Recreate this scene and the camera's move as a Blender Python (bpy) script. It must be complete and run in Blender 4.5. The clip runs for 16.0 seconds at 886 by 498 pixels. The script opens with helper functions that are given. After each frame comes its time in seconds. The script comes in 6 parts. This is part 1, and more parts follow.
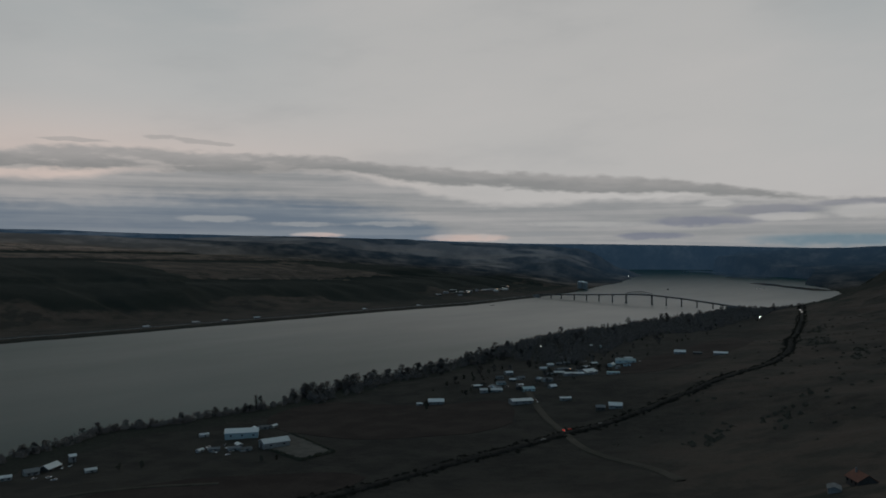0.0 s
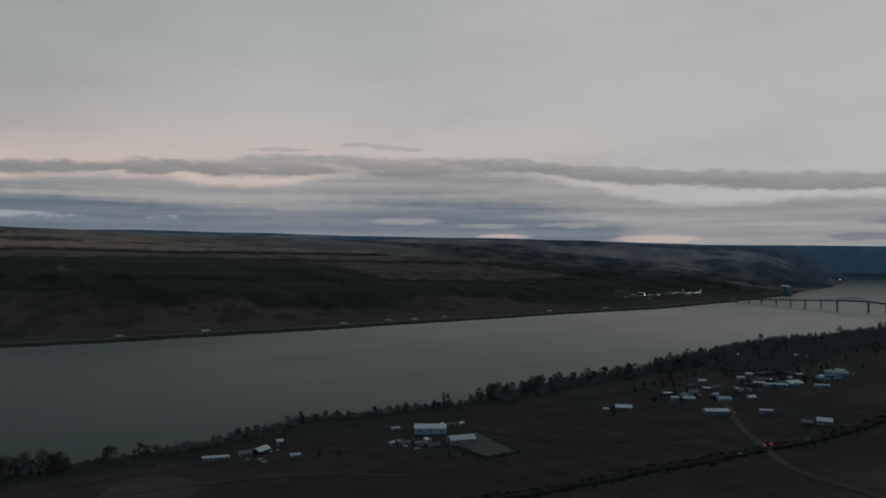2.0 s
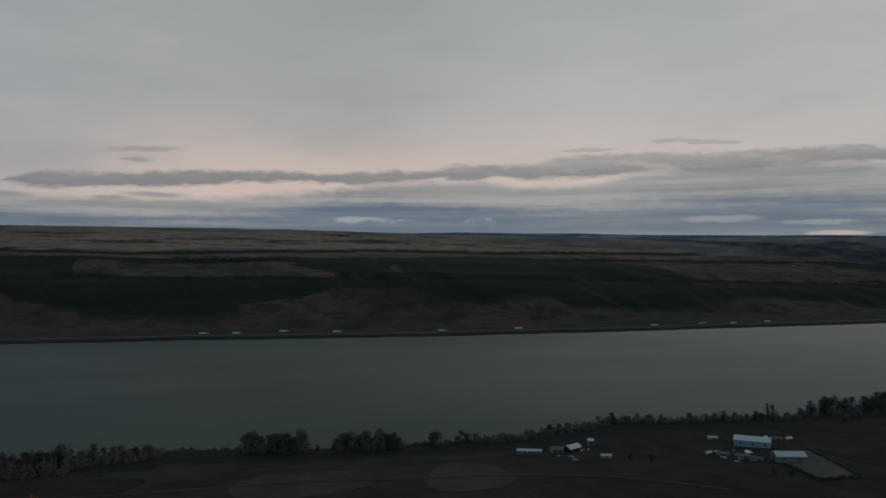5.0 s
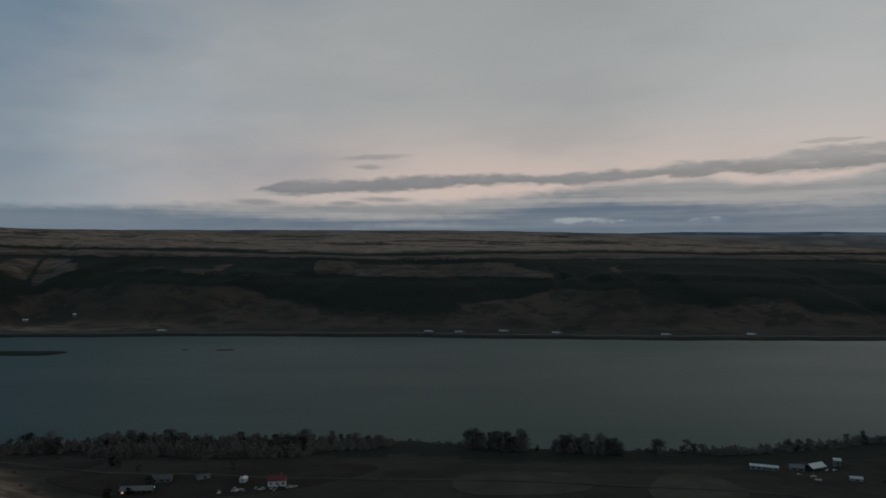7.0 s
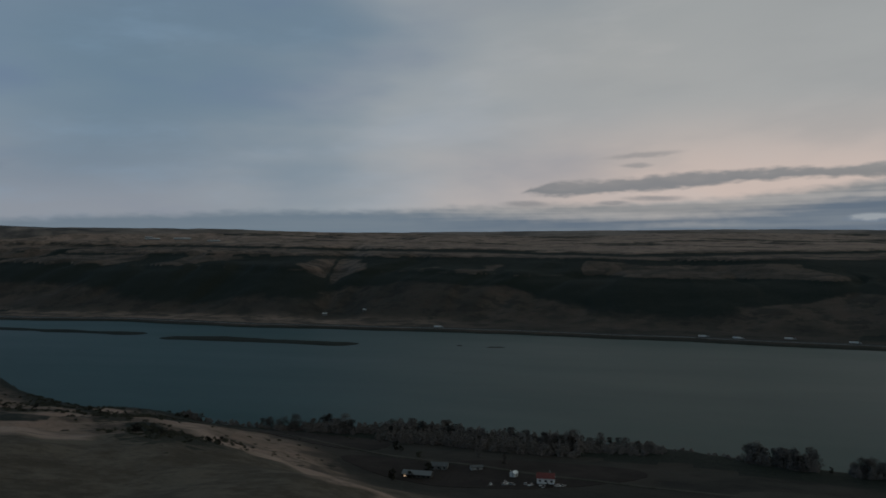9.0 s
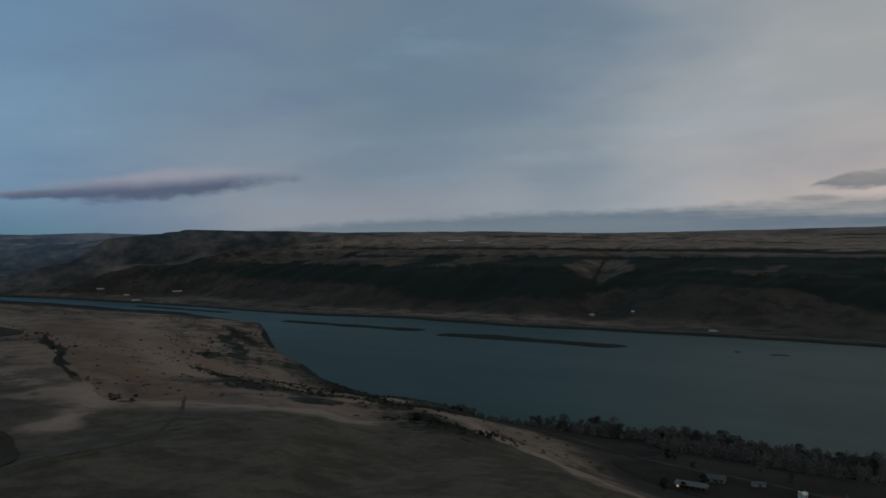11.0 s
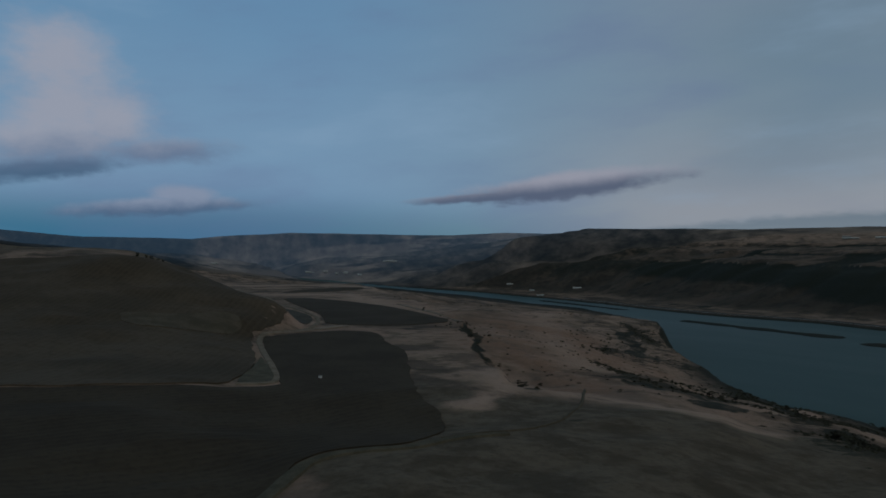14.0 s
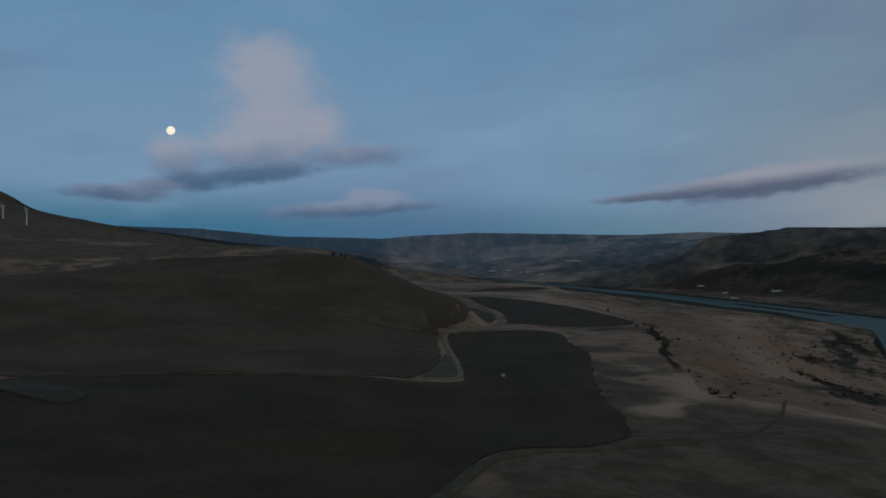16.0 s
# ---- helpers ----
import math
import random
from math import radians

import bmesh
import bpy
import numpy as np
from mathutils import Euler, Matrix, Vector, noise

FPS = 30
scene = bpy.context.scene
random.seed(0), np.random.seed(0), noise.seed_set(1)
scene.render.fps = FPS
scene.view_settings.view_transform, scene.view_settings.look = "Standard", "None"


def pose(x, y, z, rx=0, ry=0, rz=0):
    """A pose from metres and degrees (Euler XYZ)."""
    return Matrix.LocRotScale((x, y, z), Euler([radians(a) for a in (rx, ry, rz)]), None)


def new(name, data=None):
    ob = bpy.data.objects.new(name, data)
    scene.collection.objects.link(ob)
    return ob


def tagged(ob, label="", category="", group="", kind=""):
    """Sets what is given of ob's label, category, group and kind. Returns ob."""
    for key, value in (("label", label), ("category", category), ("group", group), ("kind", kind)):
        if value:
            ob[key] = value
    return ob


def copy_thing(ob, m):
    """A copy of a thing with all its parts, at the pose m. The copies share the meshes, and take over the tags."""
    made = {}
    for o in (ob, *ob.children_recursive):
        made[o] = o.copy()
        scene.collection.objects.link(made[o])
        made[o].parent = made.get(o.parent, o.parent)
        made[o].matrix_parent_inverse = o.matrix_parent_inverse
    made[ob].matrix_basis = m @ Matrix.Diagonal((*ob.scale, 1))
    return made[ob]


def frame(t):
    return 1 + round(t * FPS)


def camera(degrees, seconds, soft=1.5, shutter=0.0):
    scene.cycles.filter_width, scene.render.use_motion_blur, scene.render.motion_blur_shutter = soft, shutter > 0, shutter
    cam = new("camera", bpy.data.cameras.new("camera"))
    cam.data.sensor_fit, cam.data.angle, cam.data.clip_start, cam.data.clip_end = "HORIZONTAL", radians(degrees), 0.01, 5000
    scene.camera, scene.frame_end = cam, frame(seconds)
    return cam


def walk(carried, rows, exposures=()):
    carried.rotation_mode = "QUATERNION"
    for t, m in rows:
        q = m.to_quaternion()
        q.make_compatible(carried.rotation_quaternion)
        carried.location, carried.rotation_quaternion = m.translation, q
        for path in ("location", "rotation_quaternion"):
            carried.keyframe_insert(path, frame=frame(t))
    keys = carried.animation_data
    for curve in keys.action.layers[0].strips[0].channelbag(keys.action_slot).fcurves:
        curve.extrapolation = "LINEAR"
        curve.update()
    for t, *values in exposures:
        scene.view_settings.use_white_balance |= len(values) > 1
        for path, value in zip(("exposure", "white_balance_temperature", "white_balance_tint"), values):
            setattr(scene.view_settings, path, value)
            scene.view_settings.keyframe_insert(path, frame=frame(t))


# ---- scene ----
# ================= camera =================
EYE = (0.0, 0.0, 165.0)          # hovering 165 m above the river, turning on the spot
TURN = [
    (0.0, -55.0, 0.65, -0.08), (0.5, -51.75, 0.70, -0.13), (1.0, -48.42, 0.73, -0.21), (1.5, -44.95, 0.73, -0.2),
    (2.0, -41.19, 0.73, -0.25), (2.5, -37.43, 0.76, -0.21), (3.0, -33.66, 0.73, -0.15), (3.5, -29.75, 0.74, -0.19),
    (4.0, -25.84, 0.71, -0.14), (6.5, -6.5, 0.75, 0.06), (7.0, -2.05, 0.77, 0.06), (7.5, 2.53, 0.79, 0.1),
    (8.0, 7.24, 0.81, 0.03), (8.5, 12.28, 0.80, 0.01), (9.0, 17.8, 0.83, -0.01), (11.5, 42.39, 0.95, 0.23),
    (12.0, 47.32, 0.94, 0.17), (12.5, 52.18, 0.90, 0.1), (13.0, 57.08, 0.86, 0.04), (13.5, 61.9, 0.84, -0.02),
    (14.0, 66.71, 0.83, -0.08), (14.5, 71.58, 0.82, -0.22), (15.0, 76.09, 0.83, -0.37), (15.5, 78.9, 0.79, -0.4),
    (16.0, 80.35, 0.75, -0.41),
]
cam = camera(60.2, 16.0, soft=1.7)
walk(cam, [(t, pose(*EYE, 90 + pitch, roll, yaw)) for t, yaw, pitch, roll in TURN])


# ================= node helpers =================
class Nodes:
    """Short calls for building a node tree."""

    def __init__(self, tree):
        self.t = tree
        tree.nodes.clear()

    def put(self, sock, v):
        if isinstance(v, bpy.types.NodeSocket):
            self.t.links.new(v, sock)
        elif isinstance(v, (tuple, list)) and len(v) == 3 and sock.type == "RGBA":
            sock.default_value = (*v, 1)
        else:
            sock.default_value = v

    def node(self, kind, out=0, props=(), **ins):
        n = self.t.nodes.new(kind)
        for k, v in props:
            if k == "operation":
                n.operation = v
            elif k == "interpolation_type":
                n.interpolation_type = v
            elif k == "data_type":
                n.data_type = v
        for k, v in ins.items():
            self.put(n.inputs[int(k[1:]) if k[1:].isdigit() else k.replace("_", " ")], v)
        return n.outputs[out] if out is not None else n

    def m(self, op, a, b=0.0, c=0.0):
        return self.node("ShaderNodeMath", props=(("operation", op),), i0=a, i1=b, i2=c)

    def step(self, v, lo, hi):
        """0 below lo, 1 above hi, smooth between (lo may be above hi)."""
        if lo > hi:
            return self.m("SUBTRACT", 1.0, self.step(v, hi, lo))
        n = self.node("ShaderNodeMapRange", None, (("interpolation_type", "SMOOTHSTEP"),))
        self.put(n.inputs[0], v)
        n.inputs[1].default_value, n.inputs[2].default_value = lo, hi
        return n.outputs[0]

    def mix(self, f, a, b):
        n = self.node("ShaderNodeMix", None, (("data_type", "RGBA"),))
        self.put(n.inputs[0], f)
        self.put(n.inputs[6], a)
        self.put(n.inputs[7], b)
        return n.outputs[2]

    def xyz(self, x, y, z):
        return self.node("ShaderNodeCombineXYZ", i0=x, i1=y, i2=z)

    def noise(self, vec, scale, detail=3.0, rough=0.5, dist=0.0):
        return self.node("ShaderNodeTexNoise", Vector=vec, Scale=scale, Detail=detail, Roughness=rough, Distortion=dist)

    def curve(self, v, pts, lo, hi, vlo, vhi):
        """Piecewise linear value: pts of (x, y)."""
        n = self.node("ShaderNodeValToRGB", None)
        self.put(n.inputs[0], self.node("ShaderNodeMapRange", i0=v, i1=lo, i2=hi))
        el = n.color_ramp.elements
        while len(el) < len(pts):
            el.new(0.5)
        for e, (x, y) in zip(el, pts):
            e.position = (x - lo) / (hi - lo)
            g = (y - vlo) / (vhi - vlo)
            e.color = (g, g, g, 1)
        return self.node("ShaderNodeMapRange", i0=n.outputs[0], i3=vlo, i4=vhi)


def srgb(r, g, b):
    """Linear colour of an 8-bit sRGB one."""
    return tuple((c / 255 / 12.92) if c <= 10 else ((c / 255 + 0.055) / 1.055) ** 2.4 for c in (r, g, b))


# ================= sky at dusk =================
world = bpy.data.worlds.new("dusk_sky")
world.use_nodes = True
w = Nodes(world.node_tree)
sep = w.node("ShaderNodeSeparateXYZ", None, i0=w.node("ShaderNodeTexCoord", "Generated"))
dx, dy, dz = sep.outputs
az = w.m("MULTIPLY", w.m("ARCTAN2", w.m("MULTIPLY", dx, -1.0), dy), 57.2958)      # degrees, left of the y axis
el = w.m("MULTIPLY", w.m("ARCSINE", dz), 57.2958)
dome = w.xyz(az, w.m("MULTIPLY", el, 2.2), 0.0)
# broad colour: warm grey where the sun went down, blue towards the east
soft = w.m("SUBTRACT", w.noise(w.xyz(w.m("MULTIPLY", az, 0.6), w.m("MULTIPLY", el, 2.0), 4.0), 0.07, 4.0), 0.5)
azw = w.m("ADD", az, w.m("MULTIPLY", soft, 34.0))
azw = w.m("ADD", azw, w.m("MULTIPLY", w.step(el, 3.0, 18.0), 4.0))
east = w.step(azw, 1.0, 44.0)
west_col = w.mix(w.step(el, 1.0, 9.0), srgb(186, 182, 180), srgb(179, 179, 178))
west_col = w.mix(w.step(el, 9.0, 22.0), west_col, srgb(157, 163, 165))
west_col = w.mix(w.m("MULTIPLY", w.m("MULTIPLY", w.step(az, -30.0, -10.0), w.step(az, 24.0, 6.0)), 0.55), west_col, srgb(150, 153, 154))
west_col = w.mix(w.m("MULTIPLY", w.m("MULTIPLY", w.step(az, -38.0, -52.0), w.step(az, -84.0, -74.0)), 0.7), west_col, srgb(182, 180, 178))
glow = w.m("MULTIPLY", w.m("MULTIPLY", w.step(el, 12.0, 5.0), w.step(az, -62.0, -25.0)), w.step(az, 34.0, 4.0))
west_col = w.mix(w.m("MULTIPLY", glow, 0.7), west_col, srgb(212, 190, 179))
east_col = w.mix(w.step(el, 1.0, 5.0), srgb(94, 127, 142), w.mix(w.step(az, 42.0, 80.0), srgb(117, 137, 152), srgb(114, 146, 175)))
east_col = w.mix(w.step(el, 7.0, 20.0), east_col, w.mix(w.step(az, 42.0, 80.0), srgb(114, 132, 149), srgb(98, 136, 169)))
teal = w.m("MULTIPLY", w.step(az, 60.0, 86.0), w.step(el, 6.0, 1.5))
east_col = w.mix(teal, east_col, srgb(58, 108, 138))
pinkish = w.m("MULTIPLY", w.m("MULTIPLY", w.step(az, 66.0, 48.0), w.step(az, 20.0, 40.0)), w.step(el, 13.0, 3.0))
east_col = w.mix(w.m("MULTIPLY", pinkish, 0.75), east_col, srgb(148, 150, 158))
sky = w.mix(east, west_col, east_col)
shadow_blue = w.m("MULTIPLY", w.m("MULTIPLY", w.step(azw, 22.0, 36.0), w.step(azw, 56.0, 42.0)), w.step(el, 3.0, 7.0))
sky = w.mix(w.m("MULTIPLY", shadow_blue, 0.42), sky, srgb(92, 119, 140))
# thin veils
veil = w.noise(w.xyz(w.m("ADD", w.m("MULTIPLY", az, 0.35), w.m("MULTIPLY", el, 0.25)), w.m("MULTIPLY", el, 1.1), 9.0), 0.16, 5.0, 0.55)
sky = w.mix(w.m("MULTIPLY", w.step(veil, 0.46, 0.72), 0.34), sky, w.mix(east, srgb(146, 149, 151), srgb(96, 112, 148)))
sky = w.mix(w.m("MULTIPLY", w.step(veil, 0.47, 0.28), 0.25), sky, w.mix(east, srgb(190, 186, 184), srgb(136, 164, 190)))
# ragged edges for every cloud
rag = w.m("SUBTRACT", w.noise(w.xyz(w.m("MULTIPLY", az, 0.30), w.m("MULTIPLY", el, 1.1), 2.0), 0.6, 4.0, 0.5), 0.5)
fine = w.m("SUBTRACT", w.noise(w.xyz(w.m("MULTIPLY", az, 0.55), w.m("MULTIPLY", el, 1.6), 7.0), 1.3, 4.0, 0.5), 0.5)
# low grey bank over the western hills, blue in its depth
BANK_TOP = [(-180, 3.4), (-95, 3.3), (-85, 3.5), (-79.5, 4.1), (-74, 4.2), (-68, 4.3), (-64, 4.0), (-58, 4.0), (-54, 4.7), (-51.4, 5.5), (-47.2, 6.2), (-43, 6.5), (-36, 6.3), (-32.5, 6.0),
            (-29.6, 5.5), (-27.2, 5.3), (-24, 5.2), (-21.5, 5.7), (-17, 5.7), (-13, 5.4), (-10.5, 5.05), (-6, 4.6), (-1.8, 4.3), (4.4, 4.15), (16, 3.95), (23, 3.7), (31.5, 3.5), (40, 3.1), (46, 2.8), (54, 1.9), (66, 0.6), (180, 0.5)]
BLUE_TOP = [(-180, 0.5), (-58, 0.6), (-54, 2.6), (-51.4, 3.5), (-47, 4.0), (-41, 4.4), (-36, 4.5), (-31.6, 4.3), (-25, 3.8), (-21.5, 3.9), (-17.7, 4.1), (-13.8, 4.4), (-10.3, 4.3), (-6, 3.6), (-1.8, 3.2), (2.3, 3.0), (10.8, 3.3), (19, 3.8), (180, 4.0)]
ROLL_TOP = [(-180, 3.2), (-92, 3.4), (-85, 3.8), (-82, 3.95), (-79.5, 4.35), (-77.7, 4.75), (-74, 5.3), (-72, 5.65), (-66, 6.0), (-60, 6.3), (-54, 6.7), (-49, 7.0), (-47.2, 7.4), (-41, 7.4), (-37, 7.55), (-34, 7.7),
            (-31.6, 7.5), (-26.5, 7.4), (-24.8, 6.85), (-22.3, 6.85), (-20, 7.0), (-17.7, 6.65), (-12.3, 6.25), (-8, 6.22), (-2, 6.32), (0.3, 6.25), (5.3, 5.85), (8.7, 5.85), (10.8, 5.55), (12.2, 4.95), (13, 3.9), (180, 3.0)]
ROLL_LOW = [(-180, 3.0), (-92, 3.2), (-85, 3.55), (-79.5, 4.1), (-76, 4.3), (-72, 4.65), (-66, 4.7), (-62, 5.0), (-57.8, 5.3), (-54, 5.45), (-51.4, 5.8), (-49, 6.2), (-45, 6.4), (-41, 6.2), (-39, 6.0), (-34, 6.15),
            (-28, 5.85), (-24.8, 5.7), (-22.3, 6.1), (-20.5, 5.7), (-18, 6.0), (-15.8, 5.7), (-12.3, 5.4), (-9, 5.62), (-4, 5.5), (-1.8, 5.35), (2.3, 5.05), (5.3, 4.9), (8.7, 4.72), (11, 4.85), (12.4, 4.95), (180, 5.0)]
lump = w.m("ADD", w.m("MULTIPLY", rag, 0.55), w.m("MULTIPLY", fine, 0.75))
top = w.curve(az, BANK_TOP, -180, 180, 0, 9)
bank = w.step(w.m("SUBTRACT", w.m("ADD", el, w.m("MULTIPLY", lump, 0.8)), top), 0.34, -0.36)
streak = w.m("SUBTRACT", w.noise(w.xyz(w.m("MULTIPLY", az, 0.055), w.m("MULTIPLY", el, 1.5), 1.0), 1.0, 4.0, 0.5), 0.5)
tone = w.m("ADD", w.m("MULTIPLY", streak, 2.6), w.m("MULTIPLY", lump, 0.5))
bank_col = w.mix(w.step(tone, -0.55, 0.55), srgb(132, 135, 137), srgb(159, 158, 158))
deep = w.m("SUBTRACT", w.m("ADD", w.m("ADD", el, lump), w.m("MULTIPLY", streak, 1.6)), w.curve(az, BLUE_TOP, -180, 180, 0, 9))
blue_col = w.mix(w.step(tone, -0.5, 0.5), srgb(80, 100, 119), srgb(106, 120, 132))
bank_col = w.mix(w.m("MULTIPLY", w.step(deep, 0.55, -0.85), w.m("ADD", 0.82, w.m("MULTIPLY", w.step(az, -30.0, -18.0), 0.14))), bank_col, blue_col)
far_east = w.step(az, 8.0, 30.0)
bank_col = w.mix(w.m("MULTIPLY", far_east, 0.75), bank_col, srgb(110, 124, 136))
sky = w.mix(w.m("MULTIPLY", bank, 0.93), sky, bank_col)
# ragged upper roll, lit thinly from below its upper edge
elq = w.m("ADD", el, lump)
roll_top, roll_low = w.curve(az, ROLL_TOP, -180, 180, 2, 9), w.curve(az, ROLL_LOW, -180, 180, 2, 9)
roll_ = w.m("MULTIPLY", w.step(w.m("SUBTRACT", elq, roll_top), 0.20, -0.20), w.step(w.m("SUBTRACT", elq, roll_low), -0.16, 0.22))
calm = w.step(az, 2.0, -22.0)
torn = w.noise(w.xyz(w.m("MULTIPLY", az, 0.22), w.m("MULTIPLY", el, 1.1), 15.0), 1.0, 4.0, 0.55)
holes = w.m("MULTIPLY", w.step(torn, 0.50, 0.62), w.m("MULTIPLY", w.step(az, -20.0, -25.0), w.step(az, -48.0, -36.0)))
body = w.step(w.m("SUBTRACT", w.m("ADD", elq, w.m("MULTIPLY", w.m("SUBTRACT", torn, 0.5), 1.2)), roll_low), 0.1, 1.3)
roll_col = w.mix(body, w.mix(calm, srgb(122, 125, 129), srgb(131, 132, 132)), w.mix(calm, srgb(139, 138, 139), srgb(154, 152, 151)))
roll_col = w.mix(w.m("MULTIPLY", holes, 0.6), roll_col, srgb(176, 171, 168))
sky = w.mix(w.m("MULTIPLY", roll_, 0.92), sky, roll_col)


place = w.xyz(az, w.m("ADD", el, w.m("MULTIPLY", lump, 0.42)), 0.0)


def puff(azc, elc, ra, re, tilt=0.0):
    """How deep a direction lies inside a cloud lobe: 1 at its heart, 0 at the edge."""
    lobe = w.node("ShaderNodeMapping", None, Vector=place, Location=(azc, elc, 0.0), Rotation=(0.0, 0.0, math.atan(tilt)), Scale=(ra, re, 1.0))
    lobe.vector_type = "TEXTURE"
    return w.m("SUBTRACT", 1.0, w.node("ShaderNodeVectorMath", "Value", (("operation", "LENGTH"),), i0=lobe.outputs[0]))


def union(*a):
    out = a[0]
    for b in a[1:]:
        out = w.m("SMOOTH_MAX", out, b, 0.25)
    return out


def cloud(dens, lo, hi, low_col, top_col, e0, e1, opacity, lean=None):
    global sky
    edge = w.m("ADD", dens, w.m("ADD", w.m("MULTIPLY", billow, 0.75), w.m("MULTIPLY", fine, 0.28)))
    shade = w.m("ADD", el, w.m("MULTIPLY", billow, 3.0))
    if lean:      # shade along a tilted axis: bearing, height, tilt, unrest
        shade = w.m("SUBTRACT", w.m("ADD", el, w.m("MULTIPLY", billow, lean[3])), w.m("ADD", lean[1], w.m("MULTIPLY", w.m("SUBTRACT", az, lean[0]), lean[2])))
    col = w.mix(w.step(shade, e0, e1), low_col, top_col)
    sky = w.mix(w.m("MULTIPLY", w.step(edge, lo, hi), opacity), sky, col)


billow = w.m("SUBTRACT", w.noise(w.xyz(az, w.m("MULTIPLY", el, 1.3), 3.0), 0.42, 5.0, 0.55), 0.5)
# small dark wisps above the sunset, pale caps and breaks in the bank, a long lens-shaped cloud and the evening cumulus by the moon
cloud(union(puff(3.2, 7.58, 3.4, 0.26, -0.05), puff(3.6, 6.87, 1.4, 0.22), puff(11.6, 4.19, 2.4, 0.3, 0.03), puff(2.3, 4.47, 2.8, 0.28), puff(5.3, 4.17, 1.6, 0.18)), -0.1, 0.75, srgb(130, 131, 134), srgb(150, 147, 147), 4, 9, 0.72)
cloud(union(puff(-34.7, 8.4, 1.4, 0.22), puff(-36.9, 8.25, 2.0, 0.22, 0.06), puff(-38.6, 8.08, 1.3, 0.17), puff(-29.2, 7.9, 2.6, 0.17)), 0.0, 0.4, srgb(152, 150, 149), srgb(160, 157, 155), 7, 9, 0.6)
cloud(union(puff(-12.0, 2.78, 3.0, 0.36), puff(-15.9, 2.68, 2.3, 0.26), puff(-21.4, 2.75, 2.0, 0.3)), 0.0, 0.5, srgb(110, 123, 138), srgb(156, 162, 168), 2.45, 3.0, 0.8)
cloud(union(puff(-38.4, 2.78, 3.2, 0.32), puff(-44.5, 2.45, 4.0, 0.2), puff(-51.4, 2.5, 3.8, 0.26), puff(-66.0, 2.45, 6.5, 0.26), puff(-62.0, 1.75, 4.5, 0.2)), 0.0, 0.5, srgb(140, 143, 146), srgb(168, 168, 167), 2.0, 2.7, 0.45)
cloud(union(puff(-73.6, 2.62, 4.6, 0.5), puff(-78.6, 3.35, 3.8, 0.48), puff(-83.5, 3.72, 3.4, 0.3), puff(-70.2, 1.6, 3.4, 0.32)), 0.0, 0.5, srgb(108, 114, 130), srgb(128, 130, 138), 2.2, 3.6, 0.7)
cloud(union(puff(-79.3, 2.86, 2.8, 0.34), puff(-84.3, 3.15, 3.2, 0.62), puff(-74.8, 3.86, 1.4, 0.28), puff(-68.5, 4.5, 6.0, 0.26, -0.01)), 0.0, 0.5, srgb(182, 180, 176), srgb(188, 186, 184), 2.4, 3.4, 0.5)
cloud(union(puff(-57.0, 1.5, 4.0, 0.36), puff(-45.8, 1.68, 2.2, 0.24)), 0.0, 0.5, srgb(204, 182, 173), srgb(190, 180, 176), 1.2, 2.2, 0.7)
cloud(puff(-82.5, 1.3, 7.5, 0.6), 0.0, 0.6, srgb(92, 119, 133), srgb(120, 136, 144), 1.0, 1.9, 0.8)
cloud(union(puff(57.5, 5.5, 9.8, 1.25, -0.10), puff(64.0, 4.65, 7.0, 0.5, -0.07)), 0.0, 0.55, srgb(80, 90, 112), srgb(146, 148, 162), -0.35, 0.75, 0.9, (57.5, 5.45, -0.10, 0.6))
cloud(union(puff(93.6, 13.4, 5.0, 4.0), puff(92.9, 10.2, 6.0, 5.0), puff(90.6, 9.4, 4.4, 3.2), puff(93.8, 7.9, 8.4, 2.9, -0.1), puff(87.0, 7.6, 6.8, 1.3, -0.06), puff(99.6, 7.0, 3.4, 2.5)), 0.05, 0.85,
      srgb(98, 116, 143), srgb(149, 154, 169), -0.8, 2.2, 0.92, (93.2, 7.0, -0.12, 2.2))
cloud(union(puff(95.2, 5.9, 7.6, 1.0, -0.13), puff(98.6, 5.4, 3.8, 1.0)), 0.0, 0.75, srgb(62, 88, 116), srgb(86, 106, 133), -0.6, 0.9, 0.85, (95.2, 5.9, -0.13, 1.0))
cloud(union(puff(86.8, 3.75, 8.4, 0.8, -0.06), puff(85.4, 4.6, 2.8, 1.0)), 0.0, 0.6, srgb(74, 96, 124), srgb(130, 142, 164), -0.5, 0.7, 0.9, (86.8, 3.75, -0.06, 1.2))
cloud(union(puff(103.5, 4.4, 5.0, 0.8), puff(101.0, 5.0, 2.5, 0.7)), 0.0, 0.6, srgb(70, 92, 120), srgb(118, 128, 152), 3.4, 5.6, 0.9)
# unseen sky overhead, darkened to dim and tint the ground and river
sky = w.mix(w.step(el, 20.0, 42.0), sky, w.mix(east, srgb(99, 107, 103), srgb(80, 99, 107)))
sky = w.mix(w.step(el, 0.0, -8.0), sky, srgb(52, 54, 56))
w.node("ShaderNodeOutputWorld", None, Surface=w.node("ShaderNodeBackground", Color=sky, Strength=1.0))
scene.world = world

# ================= materials =================
def material(name, build):
    mt = bpy.data.materials.new(name)
    mt.use_nodes = True
    n = Nodes(mt.node_tree)
    build(n)
    return mt


